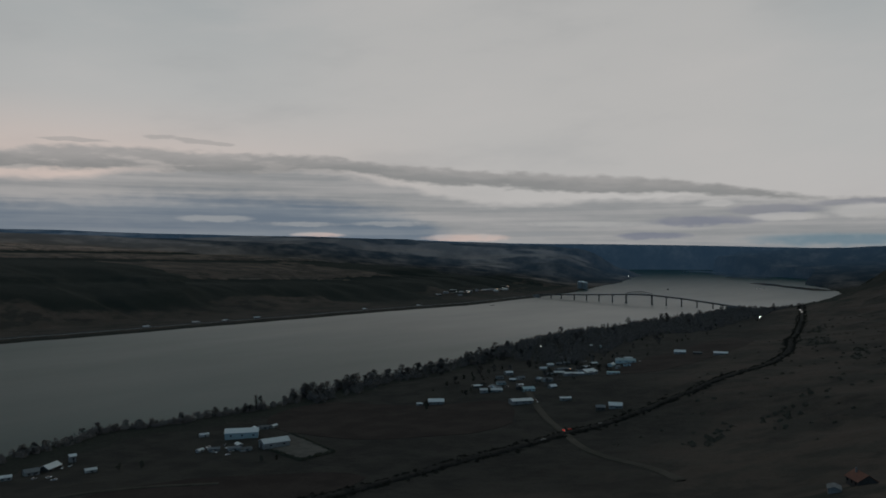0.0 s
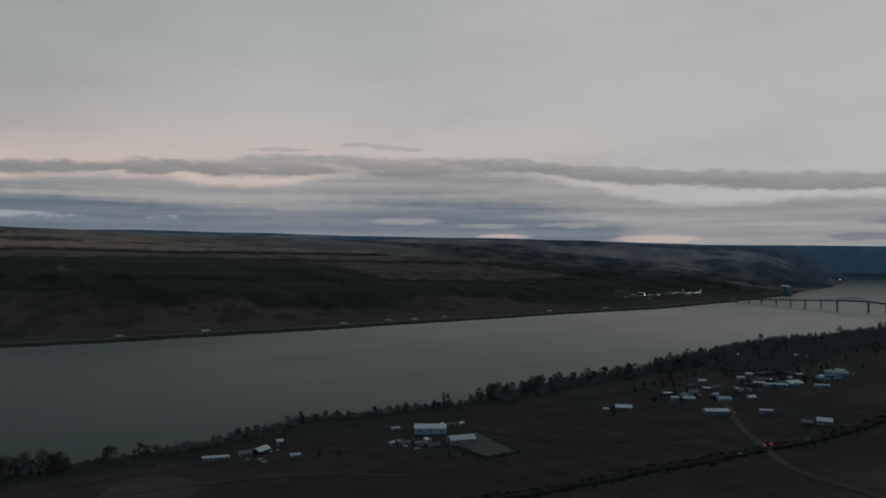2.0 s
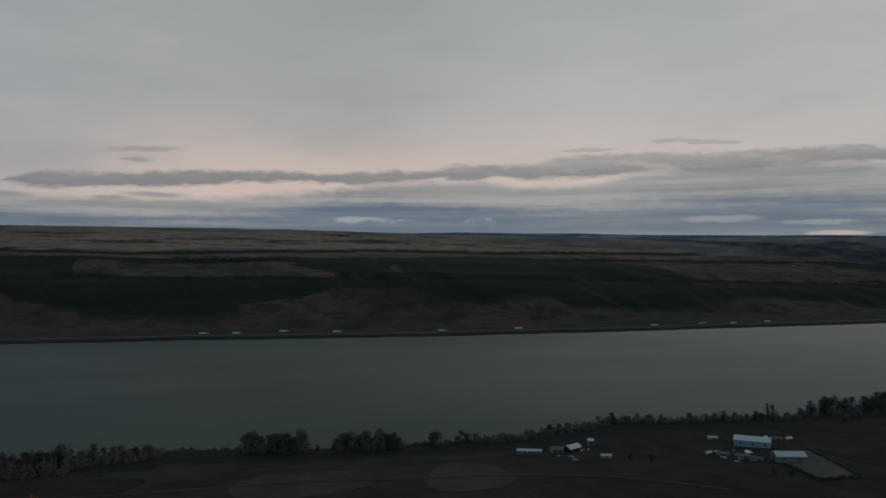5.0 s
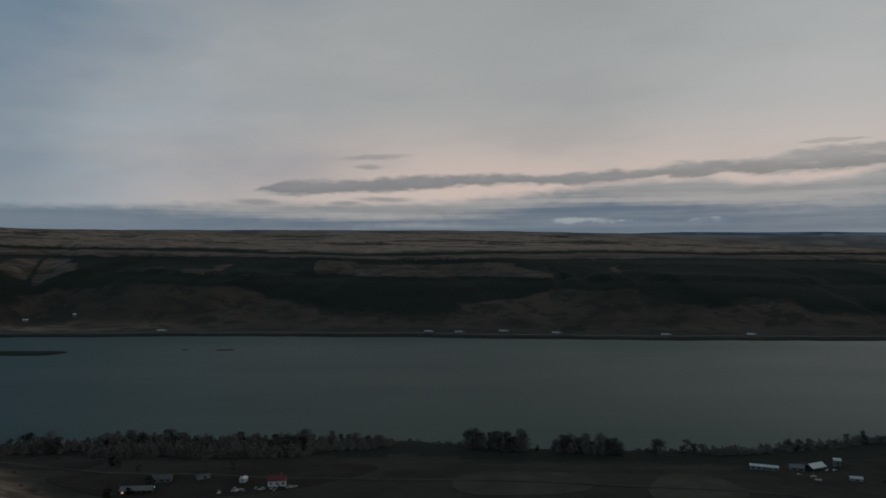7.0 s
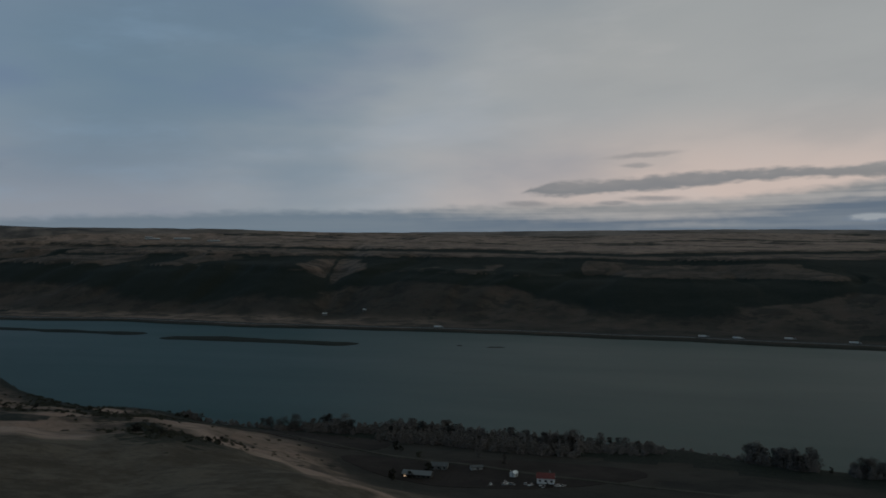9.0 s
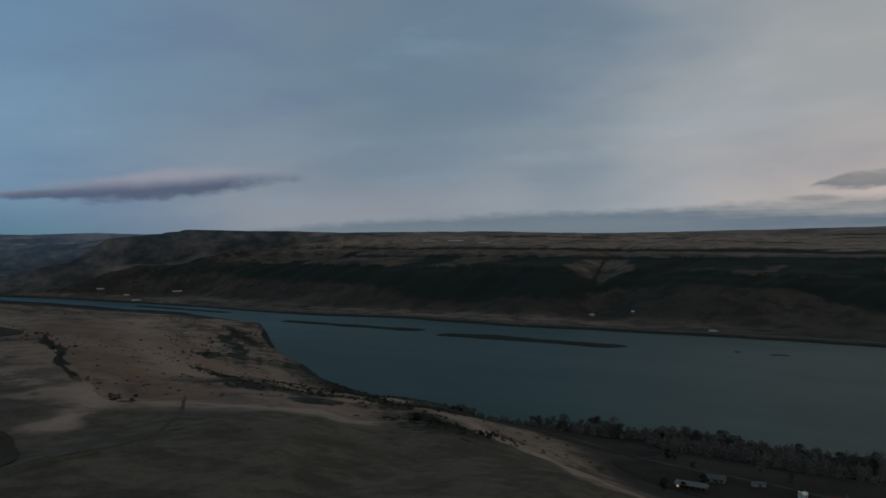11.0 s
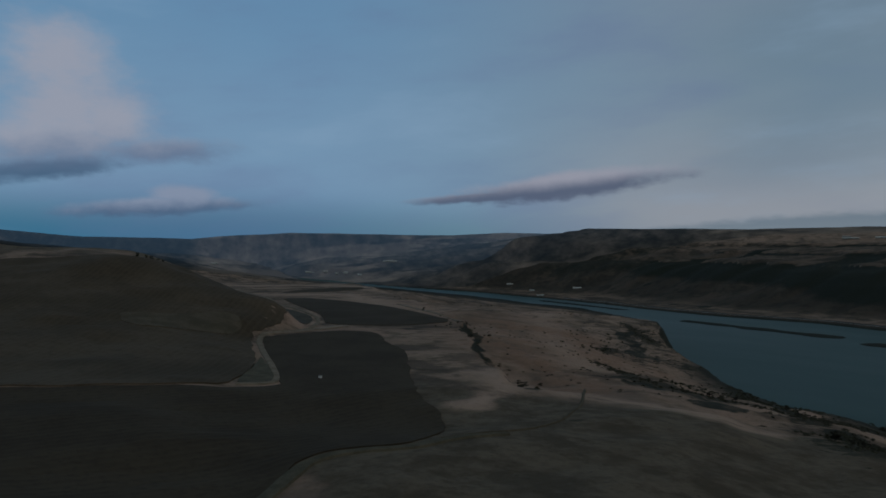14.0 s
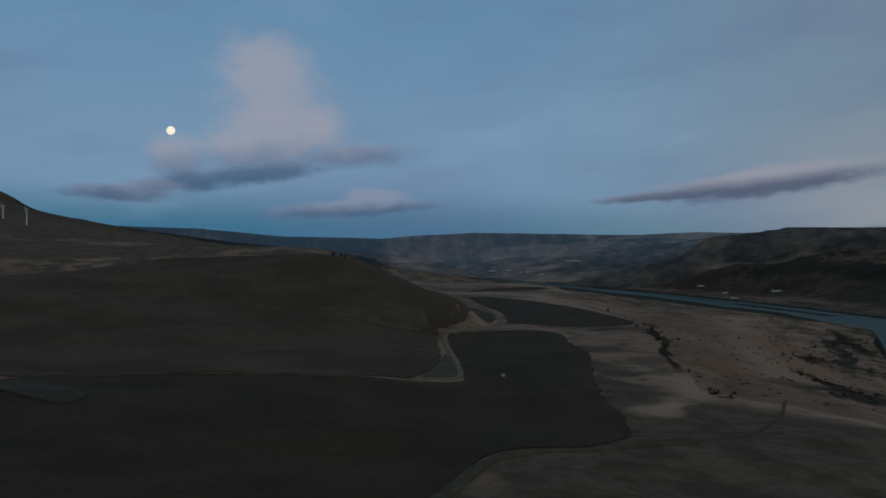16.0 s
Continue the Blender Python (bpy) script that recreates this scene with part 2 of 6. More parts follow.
def surface(n, color, rough=0.9, metal=0.0, bump=None, strength=0.3, dist=0.1, spec=0.3, emit=None, emit_strength=1.0, ior=1.5):
    b = n.node("ShaderNodeBsdfPrincipled", None)
    n.put(b.inputs["Base Color"], color)
    n.put(b.inputs["Roughness"], rough)
    n.put(b.inputs["Metallic"], metal)
    n.put(b.inputs["Specular IOR Level"], spec)
    n.put(b.inputs["IOR"], ior)
    if bump is not None:
        n.put(b.inputs["Normal"], n.node("ShaderNodeBump", Strength=strength, Distance=dist, Height=bump))
    if emit is not None:
        n.put(b.inputs["Emission Color"], emit)
        n.put(b.inputs["Emission Strength"], emit_strength)
    n.node("ShaderNodeOutputMaterial", None, Surface=b.outputs[0])


def where(n):
    return n.node("ShaderNodeNewGeometry", "Position")


def named(n, name):
    a = n.node("ShaderNodeAttribute", None)
    a.attribute_name = name
    return a.outputs["Fac"]


def land_look(n):
    """Dry grass, sage and scrub, with bare streaks; scrub and dry follow what grows where."""
    p = where(n)
    big = n.noise(p, 0.006, 5.0, 0.6)
    mid = n.noise(p, 0.035, 5.0, 0.6)
    small = n.noise(p, 0.35, 4.0, 0.6)
    dry, brush = named(n, "dry"), named(n, "scrub")
    patchy = n.noise(p, 0.014, 5.0, 0.65)
    grass = n.mix(n.step(big, 0.36, 0.62), (0.186, 0.134, 0.106), (0.322, 0.228, 0.180))
    grass = n.mix(n.m("MULTIPLY", n.step(patchy, 0.49, 0.58), 0.75), grass, (0.068, 0.056, 0.047))
    grass = n.mix(n.m("MULTIPLY", n.step(patchy, 0.46, 0.38), 0.6), grass, (0.36, 0.238, 0.188))
    grass = n.mix(n.m("MULTIPLY", n.step(mid, 0.48, 0.66), 0.6), grass, (0.050, 0.046, 0.036))
    grass = n.mix(n.m("MULTIPLY", named(n, "sand"), n.step(mid, 0.30, 0.55)), grass, (0.41, 0.290, 0.235))
    clod = n.noise(p, 0.11, 5.0, 0.65)
    soil = n.mix(n.step(mid, 0.35, 0.65), (0.025, 0.0255, 0.0235), (0.046, 0.0435, 0.0385))
    base = n.mix(dry, soil, grass)
    rust = n.m("MULTIPLY", named(n, "rust"), n.step(n.m("ADD", n.m("MULTIPLY", mid, 0.6), n.m("MULTIPLY", clod, 0.4)), 0.34, 0.56))
    base = n.mix(n.m("MULTIPLY", rust, 0.8), base, n.mix(clod, (0.190, 0.112, 0.080), (0.330, 0.196, 0.142)))
    moss = n.mix(n.step(n.m("ADD", n.m("MULTIPLY", mid, 0.55), n.m("MULTIPLY", clod, 0.45)), 0.40, 0.60), (0.086, 0.069, 0.052), (0.154, 0.124, 0.096))
    base = n.mix(n.step(n.m("ADD", named(n, "olive"), n.m("MULTIPLY", n.m("SUBTRACT", mid, 0.5), 0.8)), 0.30, 0.70), base, moss)
    base = n.mix(n.m("MULTIPLY", n.step(n.m("ADD", named(n, "sage"), n.m("MULTIPLY", n.m("SUBTRACT", clod, 0.5), 1.5)), 0.52, 0.68), 0.85), base, n.mix(small, (0.016, 0.0185, 0.0135), (0.036, 0.038, 0.028)))
    br = n.step(n.m("ADD", brush, n.m("MULTIPLY", n.m("SUBTRACT", mid, 0.5), 0.9)), 0.35, 0.68)
    base = n.mix(br, base, n.mix(n.step(small, 0.35, 0.65), (0.022, 0.0255, 0.0215), (0.037, 0.0395, 0.0325)))
    base = n.mix(n.m("MULTIPLY", n.step(small, 0.52, 0.72), 0.35), base, (0.034, 0.031, 0.026))
    base = n.mix(n.m("MULTIPLY", n.step(named(n, "lip"), 0.25, 0.7), 0.8), base, n.mix(mid, (0.13, 0.108, 0.092), (0.22, 0.178, 0.15)))
    wood = n.step(n.m("ADD", named(n, "strata"), n.m("MULTIPLY", n.m("SUBTRACT", n.noise(p, 0.02, 5.0, 0.65), 0.5), 0.75)), 0.30, 0.68)
    base = n.mix(wood, base, n.mix(n.step(small, 0.35, 0.65), (0.0185, 0.0235, 0.0205), (0.030, 0.035, 0.030)))
    surface(n, base, 0.95, bump=n.m("ADD", small, n.m("MULTIPLY", mid, 3.0)), strength=0.5, dist=1.5, spec=0.1)


def distance_look(n):
    """Far hills: the same country, their evening haze painted on as a faint blue glow."""
    p = where(n)
    big = n.noise(p, 0.004, 5.0, 0.6)
    base = n.mix(n.step(big, 0.4, 0.62), (0.165, 0.134, 0.116), (0.290, 0.228, 0.192))
    br = n.step(n.m("ADD", named(n, "scrub"), n.m("MULTIPLY", n.m("SUBTRACT", n.noise(p, 0.010, 5.0, 0.6), 0.5), 1.1)), 0.15, 1.0)
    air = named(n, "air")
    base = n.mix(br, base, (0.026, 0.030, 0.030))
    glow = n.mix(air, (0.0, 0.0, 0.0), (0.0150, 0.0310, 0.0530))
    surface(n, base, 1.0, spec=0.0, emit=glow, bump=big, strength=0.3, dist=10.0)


def water_look(n):
    p = where(n)
    s = n.node("ShaderNodeSeparateXYZ", None, i0=p)
    q = n.xyz(n.m("MULTIPLY", s.outputs[0], 0.35), s.outputs[1], 0.0)
    ripple = n.noise(q, 0.25, 4.0, 0.6)
    swell = n.noise(q, 0.012, 3.0, 0.5)
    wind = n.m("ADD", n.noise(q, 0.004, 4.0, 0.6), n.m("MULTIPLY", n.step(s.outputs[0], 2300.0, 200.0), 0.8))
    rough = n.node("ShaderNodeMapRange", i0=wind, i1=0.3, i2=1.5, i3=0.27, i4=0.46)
    # Painted sheen: reflection is weakened near the middle reach and strengthened towards both ends.
    placed_sheen = n.node("ShaderNodeMapRange", i0=s.outputs[0], i1=100.0, i2=1000.0, i3=0.17, i4=0.48)
    placed_sheen = n.m("ADD", placed_sheen, n.m("MULTIPLY", n.step(s.outputs[0], -1000.0, -2600.0), 0.45))
    placed_sheen = n.m("ADD", placed_sheen, n.m("MULTIPLY", n.step(s.outputs[0], 1000.0, 2800.0), 0.45))
    surface(n, n.mix(swell, (0.002, 0.043, 0.041), (0.005, 0.056, 0.052)), rough, bump=ripple, strength=n.m("MULTIPLY", n.step(s.outputs[0], 2000.0, 700.0), 0.22), dist=0.35, spec=placed_sheen, ior=1.33)


def earthy(a, b, scale=0.05, rough=0.95, rows=None):
    """Two-tone ground cover with grain and optional planted rows (spacing, angle)."""
    def build(n):
        p = where(n)
        f = n.step(n.noise(p, scale, 5.0, 0.6), 0.36, 0.64)
        grain = n.noise(p, scale * 14, 3.0, 0.6)
        col = n.mix(f, a, b)
        col = n.mix(n.m("MULTIPLY", n.step(grain, 0.45, 0.7), 0.4), col, tuple(c * 0.62 for c in a))
        h = grain
        if rows:
            s = n.node("ShaderNodeSeparateXYZ", None, i0=p)
            c, sn = math.cos(rows[1]), math.sin(rows[1])
            u = n.m("ADD", n.m("MULTIPLY", s.outputs[0], c), n.m("MULTIPLY", s.outputs[1], sn))
            wave = n.m("SINE", n.m("MULTIPLY", u, 2 * math.pi / rows[0]))
            col = n.mix(n.m("MULTIPLY", n.step(wave, -0.2, 0.9), 0.12), col, tuple(x * 1.5 for x in b))
            h = n.m("ADD", h, n.m("MULTIPLY", wave, 0.25))
        surface(n, col, rough, bump=h, strength=0.4, dist=0.4, spec=0.1)
    return build


def plain(color, rough=0.6, metal=0.0, spread=0.18, scale=0.8, spec=0.4):
    """Painted or built surface with grime at two scales and a shade of its own for each object."""
    def build(n):
        p = n.node("ShaderNodeTexCoord", "Object")
        f = n.m("ADD", n.m("MULTIPLY", n.noise(p, scale, 5.0, 0.6), 0.7), n.m("MULTIPLY", n.noise(p, scale * 9, 3.0), 0.3))
        rnd = n.node("ShaderNodeObjectInfo", "Random")
        f = n.m("ADD", f, n.m("MULTIPLY", n.m("SUBTRACT", rnd, 0.5), 0.4))
        lo, hi = (tuple(c * k for c in color) for k in (1 - 2 * spread, 1 + spread))
        surface(n, n.mix(n.step(f, 0.3, 0.7), lo, hi), rough, metal, bump=f, strength=0.15, dist=0.05, spec=spec)
    return build


def lit(color, strength):
    def build(n):
        surface(n, color, 0.5, emit=color, emit_strength=strength)
    return build


LAND = material("hillside_ground", land_look)
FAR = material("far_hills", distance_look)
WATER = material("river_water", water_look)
VINES = material("vineyard_rows", earthy((0.047, 0.036, 0.025), (0.066, 0.052, 0.037), 0.02, rows=(6.0, 0.35)))
VINES_2 = material("hillside_vineyard", earthy((0.068, 0.053, 0.038), (0.104, 0.082, 0.061), 0.012, rows=(6.0, 1.2)))
ORCHARD = material("orchard_floor", earthy((0.031, 0.024, 0.0215), (0.049, 0.038, 0.034), 0.03))
MEADOW = material("dry_meadow", earthy((0.078, 0.066, 0.048), (0.120, 0.100, 0.075), 0.05))
PASTURE = material("pasture", earthy((0.060, 0.056, 0.046), (0.096, 0.085, 0.070), 0.03))
GRAVEL = material("gravel_road", earthy((0.170, 0.140, 0.108), (0.25, 0.205, 0.165), 0.10))
HEADLAND = material("dry_headland_grass", earthy((0.080, 0.073, 0.054), (0.125, 0.110, 0.082), 0.10))
SAND = material("pale_sand", earthy((0.20, 0.158, 0.125), (0.31, 0.245, 0.20), 0.05))
ASPHALT = material("asphalt", earthy((0.050, 0.051, 0.051), (0.080, 0.081, 0.081), 0.08))
BALLAST = material("rail_ballast", earthy((0.022, 0.021, 0.020), (0.040, 0.037, 0.034), 0.2))
YARD = material("sandy_yard", earthy((0.11, 0.10, 0.092), (0.15, 0.137, 0.122), 0.12))

# ================= lie of the land =================
HUB = 165.0


def vnoise(x, y, seed):
    xi, yi = np.floor(x).astype(np.int64), np.floor(y).astype(np.int64)
    fx, fy = x - xi, y - yi
    fx, fy = fx * fx * (3 - 2 * fx), fy * fy * (3 - 2 * fy)

    def h(a, b):
        k = (a * 374761393 + b * 668265263 + seed * 974634541) & 0xFFFFFFFF
        k = ((k ^ (k >> 13)) * 1274126177) & 0xFFFFFFFF
        return ((k ^ (k >> 16)) & 0xFFFF) / 65535.0

    a = h(xi, yi) * (1 - fx) + h(xi + 1, yi) * fx
    b = h(xi, yi + 1) * (1 - fx) + h(xi + 1, yi + 1) * fx
    return a * (1 - fy) + b * fy


def fbm(x, y, size, octaves=4, seed=1):
    """Fractal noise from -1 to 1 about, with features of that many metres."""
    out, amp = 0, 1.0
    for o in range(octaves):
        k = 2.0 ** o / size
        out = out + amp * (vnoise(x * k + 17.3 * o, y * k + 9.1 * o, seed + o) - 0.5)
        amp *= 0.5
    return out


def smooth(v, lo, hi):
    t = np.clip((v - lo) / (hi - lo), 0, 1)
    return t * t * (3 - 2 * t)


# shorelines of the river, which runs along x
NEAR_SHORE = [(-9000, 1300), (-4366, 1480), (-3145, 1520), (-2520, 1470), (-2240, 1490), (-1900, 1390), (-1603, 1255), (-1300, 1080),
              (-1110, 930), (-1000, 850), (-750, 720), (-450, 655), (-270, 695), (0, 690), (120, 665), (280, 650), (400, 680), (600, 640),
              (720, 668), (1090, 686), (1293, 724), (1525, 741), (1770, 709), (2115, 683), (2564, 650), (2740, 530), (2860, 475),
              (3842, 500), (4308, 580), (5242, 900), (6500, 1050), (8000, 1900), (9732, 2700), (15000, 3000)]
FAR_SHORE = [(-9000, 1500), (-4302, 1600), (-3585, 1705), (-2548, 1695), (-1831, 1625), (-1427, 1683), (-1030, 1640), (-400, 1665),
             (0, 1615), (550, 1525), (1200, 1495), (1700, 1485), (2186, 1450), (2738, 1493), (3312, 1570), (4073, 1768), (4920, 1972),
             (6300, 2400), (6900, 2560), (7600, 2950), (9000, 3600), (15000, 5500)]


def shore(pts, x):
    k = np.array(pts, float)
    return np.interp(x, k[:, 0], k[:, 1]) + 14 * fbm(x, 0 * x, 160, 4, 31) + 5 * fbm(x, 0 * x, 40, 3, 37)


# heights of the far side: rows of x, then z at these distances from the far shore
FAR_D = [0, 25, 160, 650, 1050, 1500, 2200, 3500, 8000]
FAR_Z = [
    (-9000, 0, 5, 8, 80, 140, 200, 300, 440, 480), (-6200, 0, 5, 8, 60, 110, 160, 260, 420, 470), (-4900, 0, 5, 8, 80, 170, 240, 290, 400, 460),
    (-4600, 0, 5, 10, 150, 330, 392, 392, 380, 460), (-3500, 0, 5, 10, 150, 230, 345, 368, 368, 400), (-2400, 0, 5, 10, 160, 215, 250, 335, 360, 380),
    (-1400, 0, 5, 10, 150, 200, 235, 290, 362, 370), (-600, 0, 5, 8, 118, 175, 215, 270, 365, 365),
]
FAR_Z += [
    (0, 0, 5, 8, 113, 172, 208, 265, 368, 368), (700, 0, 5, 8, 108, 160, 198, 250, 352, 350), (1500, 0, 5, 8, 85, 130, 170, 225, 335, 345),
    (2500, 0, 5, 8, 62, 105, 140, 200, 322, 340), (4500, 0, 5, 8, 55, 100, 160, 300, 310, 330), (6400, 0, 5, 20, 190, 250, 300, 310, 310, 320),
    (6950, 0, 5, 60, 250, 280, 300, 305, 310, 320), (7500, 0, 5, 8, 60, 90, 120, 150, 200, 250), (15000, 0, 5, 8, 60, 90, 120, 150, 200, 250),
]

# spot heights of the near side
BENCH = [(-195, -72, 108), (-250, 9, 88), (-394, -146, 101), (-581, -216, 107), (-797, -297, 129), (-984, -367, 148), (-1034, -183, 164),
         (-611, -107, 103), (-999, 33, 162), (-640, 22, 98), (-850, 29, 126), (-792, 115, 111), (-991, 132, 131), (-918, 150, 121), (-865, 164, 116), (-826, 151, 104), (-1076, 95, 148), (-1118, 66, 160), (-1149, 34, 170), (-708, 130, 90),
         (-491, 96, 91), (-332, 140, 88), (-823, 214, 90), (-1231, 418, 89), (-1855, 410, 87), (-847, 375, 90), (-2672, 386, 88), (-2203, 660, 87)]
SLOPE = [(-1421, 778, 54), (-1324, 898, 58), (-999, 590, 55), (-2320, 1170, 22), (-760, 482, 56), (-597, 326, 65), (-279, 177, 90), (-230, 97, 90),
         (-401, 264, 81), (-376, 299, 77), (-595, 473, 49), (-303, 305, 79), (-547, 584, 26), (-164, 202, 87), (-156, 256, 78), (-276, 392, 57),
         (-192, 328, 69), (-136, 278, 79), (-636, 678, 8), (-1019, 854, 28), (-831, 766, 15), (-1515, 877, 42), (-3200, 1250, 12), (-3600, 500, 72)]
FLATS = [(-537, 579, 30), (-373, 508, 40), (-265, 424, 47), (-196, 383, 49), (-137, 322, 57), (-356, 322, 73), (-197, 226, 79), (-187, 480, 13),
         (-261, 546, 14), (349, 30, 70), (697, 60, 57), (427, 108, 36), (679, 171, 24), (1136, 176, 41), (1885, 235, 38), (2580, 321, 58),
         (2591, 222, 130), (2471, 382, 34), (360, 332, 13), (-150, 560, 10), (300, 480, 10), (800, 320, 13), (800, 550, 8), (1500, 550, 9),
         (1500, 330, 16), (2300, 520, 10), (0, 400, 20), (50, 540, 10), (1000, 420, 11), (-420, 610, 12)]
RIM_SPOTS = [(-1050, 330, 88), (-900, 330, 88), (-1195, 400, 87), (-1023, 250, 90), (-1570, 299, 88), (-700, 250, 88), (-600, 236, 87), (-1400, 490, 85),
             (-1150, 188, 100), (-1050, 195, 96), (-1260, 205, 99), (-1360, 150, 118), (-1500, 200, 98), (-1300, 298, 91), (-1800, 220, 96), (-2200, 250, 92)]
BACK = [(2450, 470, 8), (2650, 440, 12), (2900, 410, 12), (3400, 400, 14), (3900, 420, 14), (0, 0, 84), (150, 100, 58), (0, 250, 55), (0, -400, 150), (0, -1800, 300), (1500, -700, 190), (3000, -600, 300), (-600, -700, 170),
        (-1900, -340, 194), (-1850, -690, 178), (-1300, 43, 178), (-1047, -77, 166), (-3278, -1226, 422), (-3329, -1082, 328), (-3381, -906, 280),
        (-3447, -608, 225), (-2600, -300, 200), (-2700, 0, 160), (4000, 0, 190), (4500, 320, 50), (6500, 500, 120), (9000, 1000, 260),
        (-1500, -2000, 330), (-4000, -2500, 520), (-6000, 300, 200), (-6000, 1000, 30), (-4200, 1200, 14)]
SPOTS = np.array(BENCH + SLOPE + FLATS + RIM_SPOTS + BACK, float)
_d = np.sqrt(((SPOTS[:, None, :2] - SPOTS[None, :, :2]) ** 2).sum(2) + 30.0 ** 2)
_a = np.block([[_d, np.ones((len(SPOTS), 1))], [np.ones((1, len(SPOTS))), np.zeros((1, 1))]])
WEIGHTS = np.linalg.solve(_a + np.diag([-4.0] * len(SPOTS) + [0.0]), np.append(SPOTS[:, 2], 0))


HILL_FOOT = [(-400, 84), (-465, 84), (-530, 94), (-740, 120), (-780, 150), (-826, 184), (-870, 202), (-930, 206), (-1000, 204), (-1100, 206), (-1289, 226), (-1470, 266), (-1849, 268), (-2420, 270), (-3000, 330)]
RIM_LINE = [(-420, 236), (-497, 257), (-568, 279), (-684, 325), (-858, 397), (-1114, 473), (-1488, 560), (-2500, 760)]     # rocky edge of the bench


def near_height(x, y):
    z = np.full(x.shape, WEIGHTS[-1])
    for (sx, sy, _), wt in zip(SPOTS, WEIGHTS[:-1]):
        z = z + wt * np.sqrt((x - sx) ** 2 + (y - sy) ** 2 + 900.0)
    return z


def far_height(x, d):
    rows = np.array(FAR_Z, float)
    cols = [np.interp(x, rows[:, 0], rows[:, i + 1]) for i in range(len(FAR_D))]
    z = np.zeros(x.shape)
    for i in range(len(FAR_D) - 1):
        t = np.clip((d - FAR_D[i]) / (FAR_D[i + 1] - FAR_D[i]), 0, 1)
        ease = t * t * (3 - 2 * t) if i in (2, 3) else t
        z = np.where(d >= FAR_D[i], cols[i] + (cols[i + 1] - cols[i]) * ease, z)
    return z


RIDGE = [(-180, 2.0), (-95, 0.7), (-84, 0.71), (-76, 0.79), (-68, 0.94), (-60, 0.98), (-45, 1.5), (-33, 1.8), (-20, 1.82), (-10, 1.78), (0, 1.5),
         (50, 1.7), (62, 2.05), (66, 1.92), (71, 2.0), (78, 2.0), (81.5, 1.75), (85, 1.42), (92, 1.55), (98, 2.08), (105, 2.1), (112, 1.9), (180, 2.0)]
# low islets and spits: ends, half width
SPITS = [((-1640, 1430), (-1180, 1418), 22), ((-1030, 1372), (-660, 1378), 34), ((-420, 1408), (-310, 1404), 5),
         ((4300, 640), (5242, 1176), 45), ((8800, 2300), (6713, 1551), 130), ((8800, 2300), (9700, 2950), 120), ((-2700, 1600), (-2100, 1560), 16)]


# layers of basalt along the far bluffs: (x, height) along each rim, and how far it steps
RIMS = (([(-3600, 172), (-3000, 166), (-2070, 149), (-1540, 141), (-1230, 134), (-980, 131), (-600, 122), (0, 115), (430, 112), (590, 116), (785, 112), (1015, 105), (1310, 94), (1980, 81), (2310, 76), (2690, 77), (3230, 90), (4000, 95)], 5),
        ([(-3600, 222), (-3350, 215), (-2300, 196), (-1850, 191), (-1600, 186), (-900, 176), (60, 163), (270, 168), (480, 164), (820, 169), (1080, 168), (1360, 161), (1970, 159), (2660, 149), (3210, 144), (4000, 140)], 5),
        ([(-3600, 262), (-2660, 239), (-2150, 232), (-1720, 221), (-1090, 213), (-220, 187), (40, 192), (420, 195), (650, 200), (890, 197), (1300, 193), (1610, 193), (2480, 192), (3090, 198), (3620, 205), (4280, 193)], 7))


def past_rim(i, x, z):
    """How high a place lies above a rim (negative: below it)."""
    c = np.array(RIMS[i][0], float)
    return z - np.interp(x, c[:, 0], c[:, 1]) - 5 * fbm(x, 0 * x, 260, 4, 83 + i)


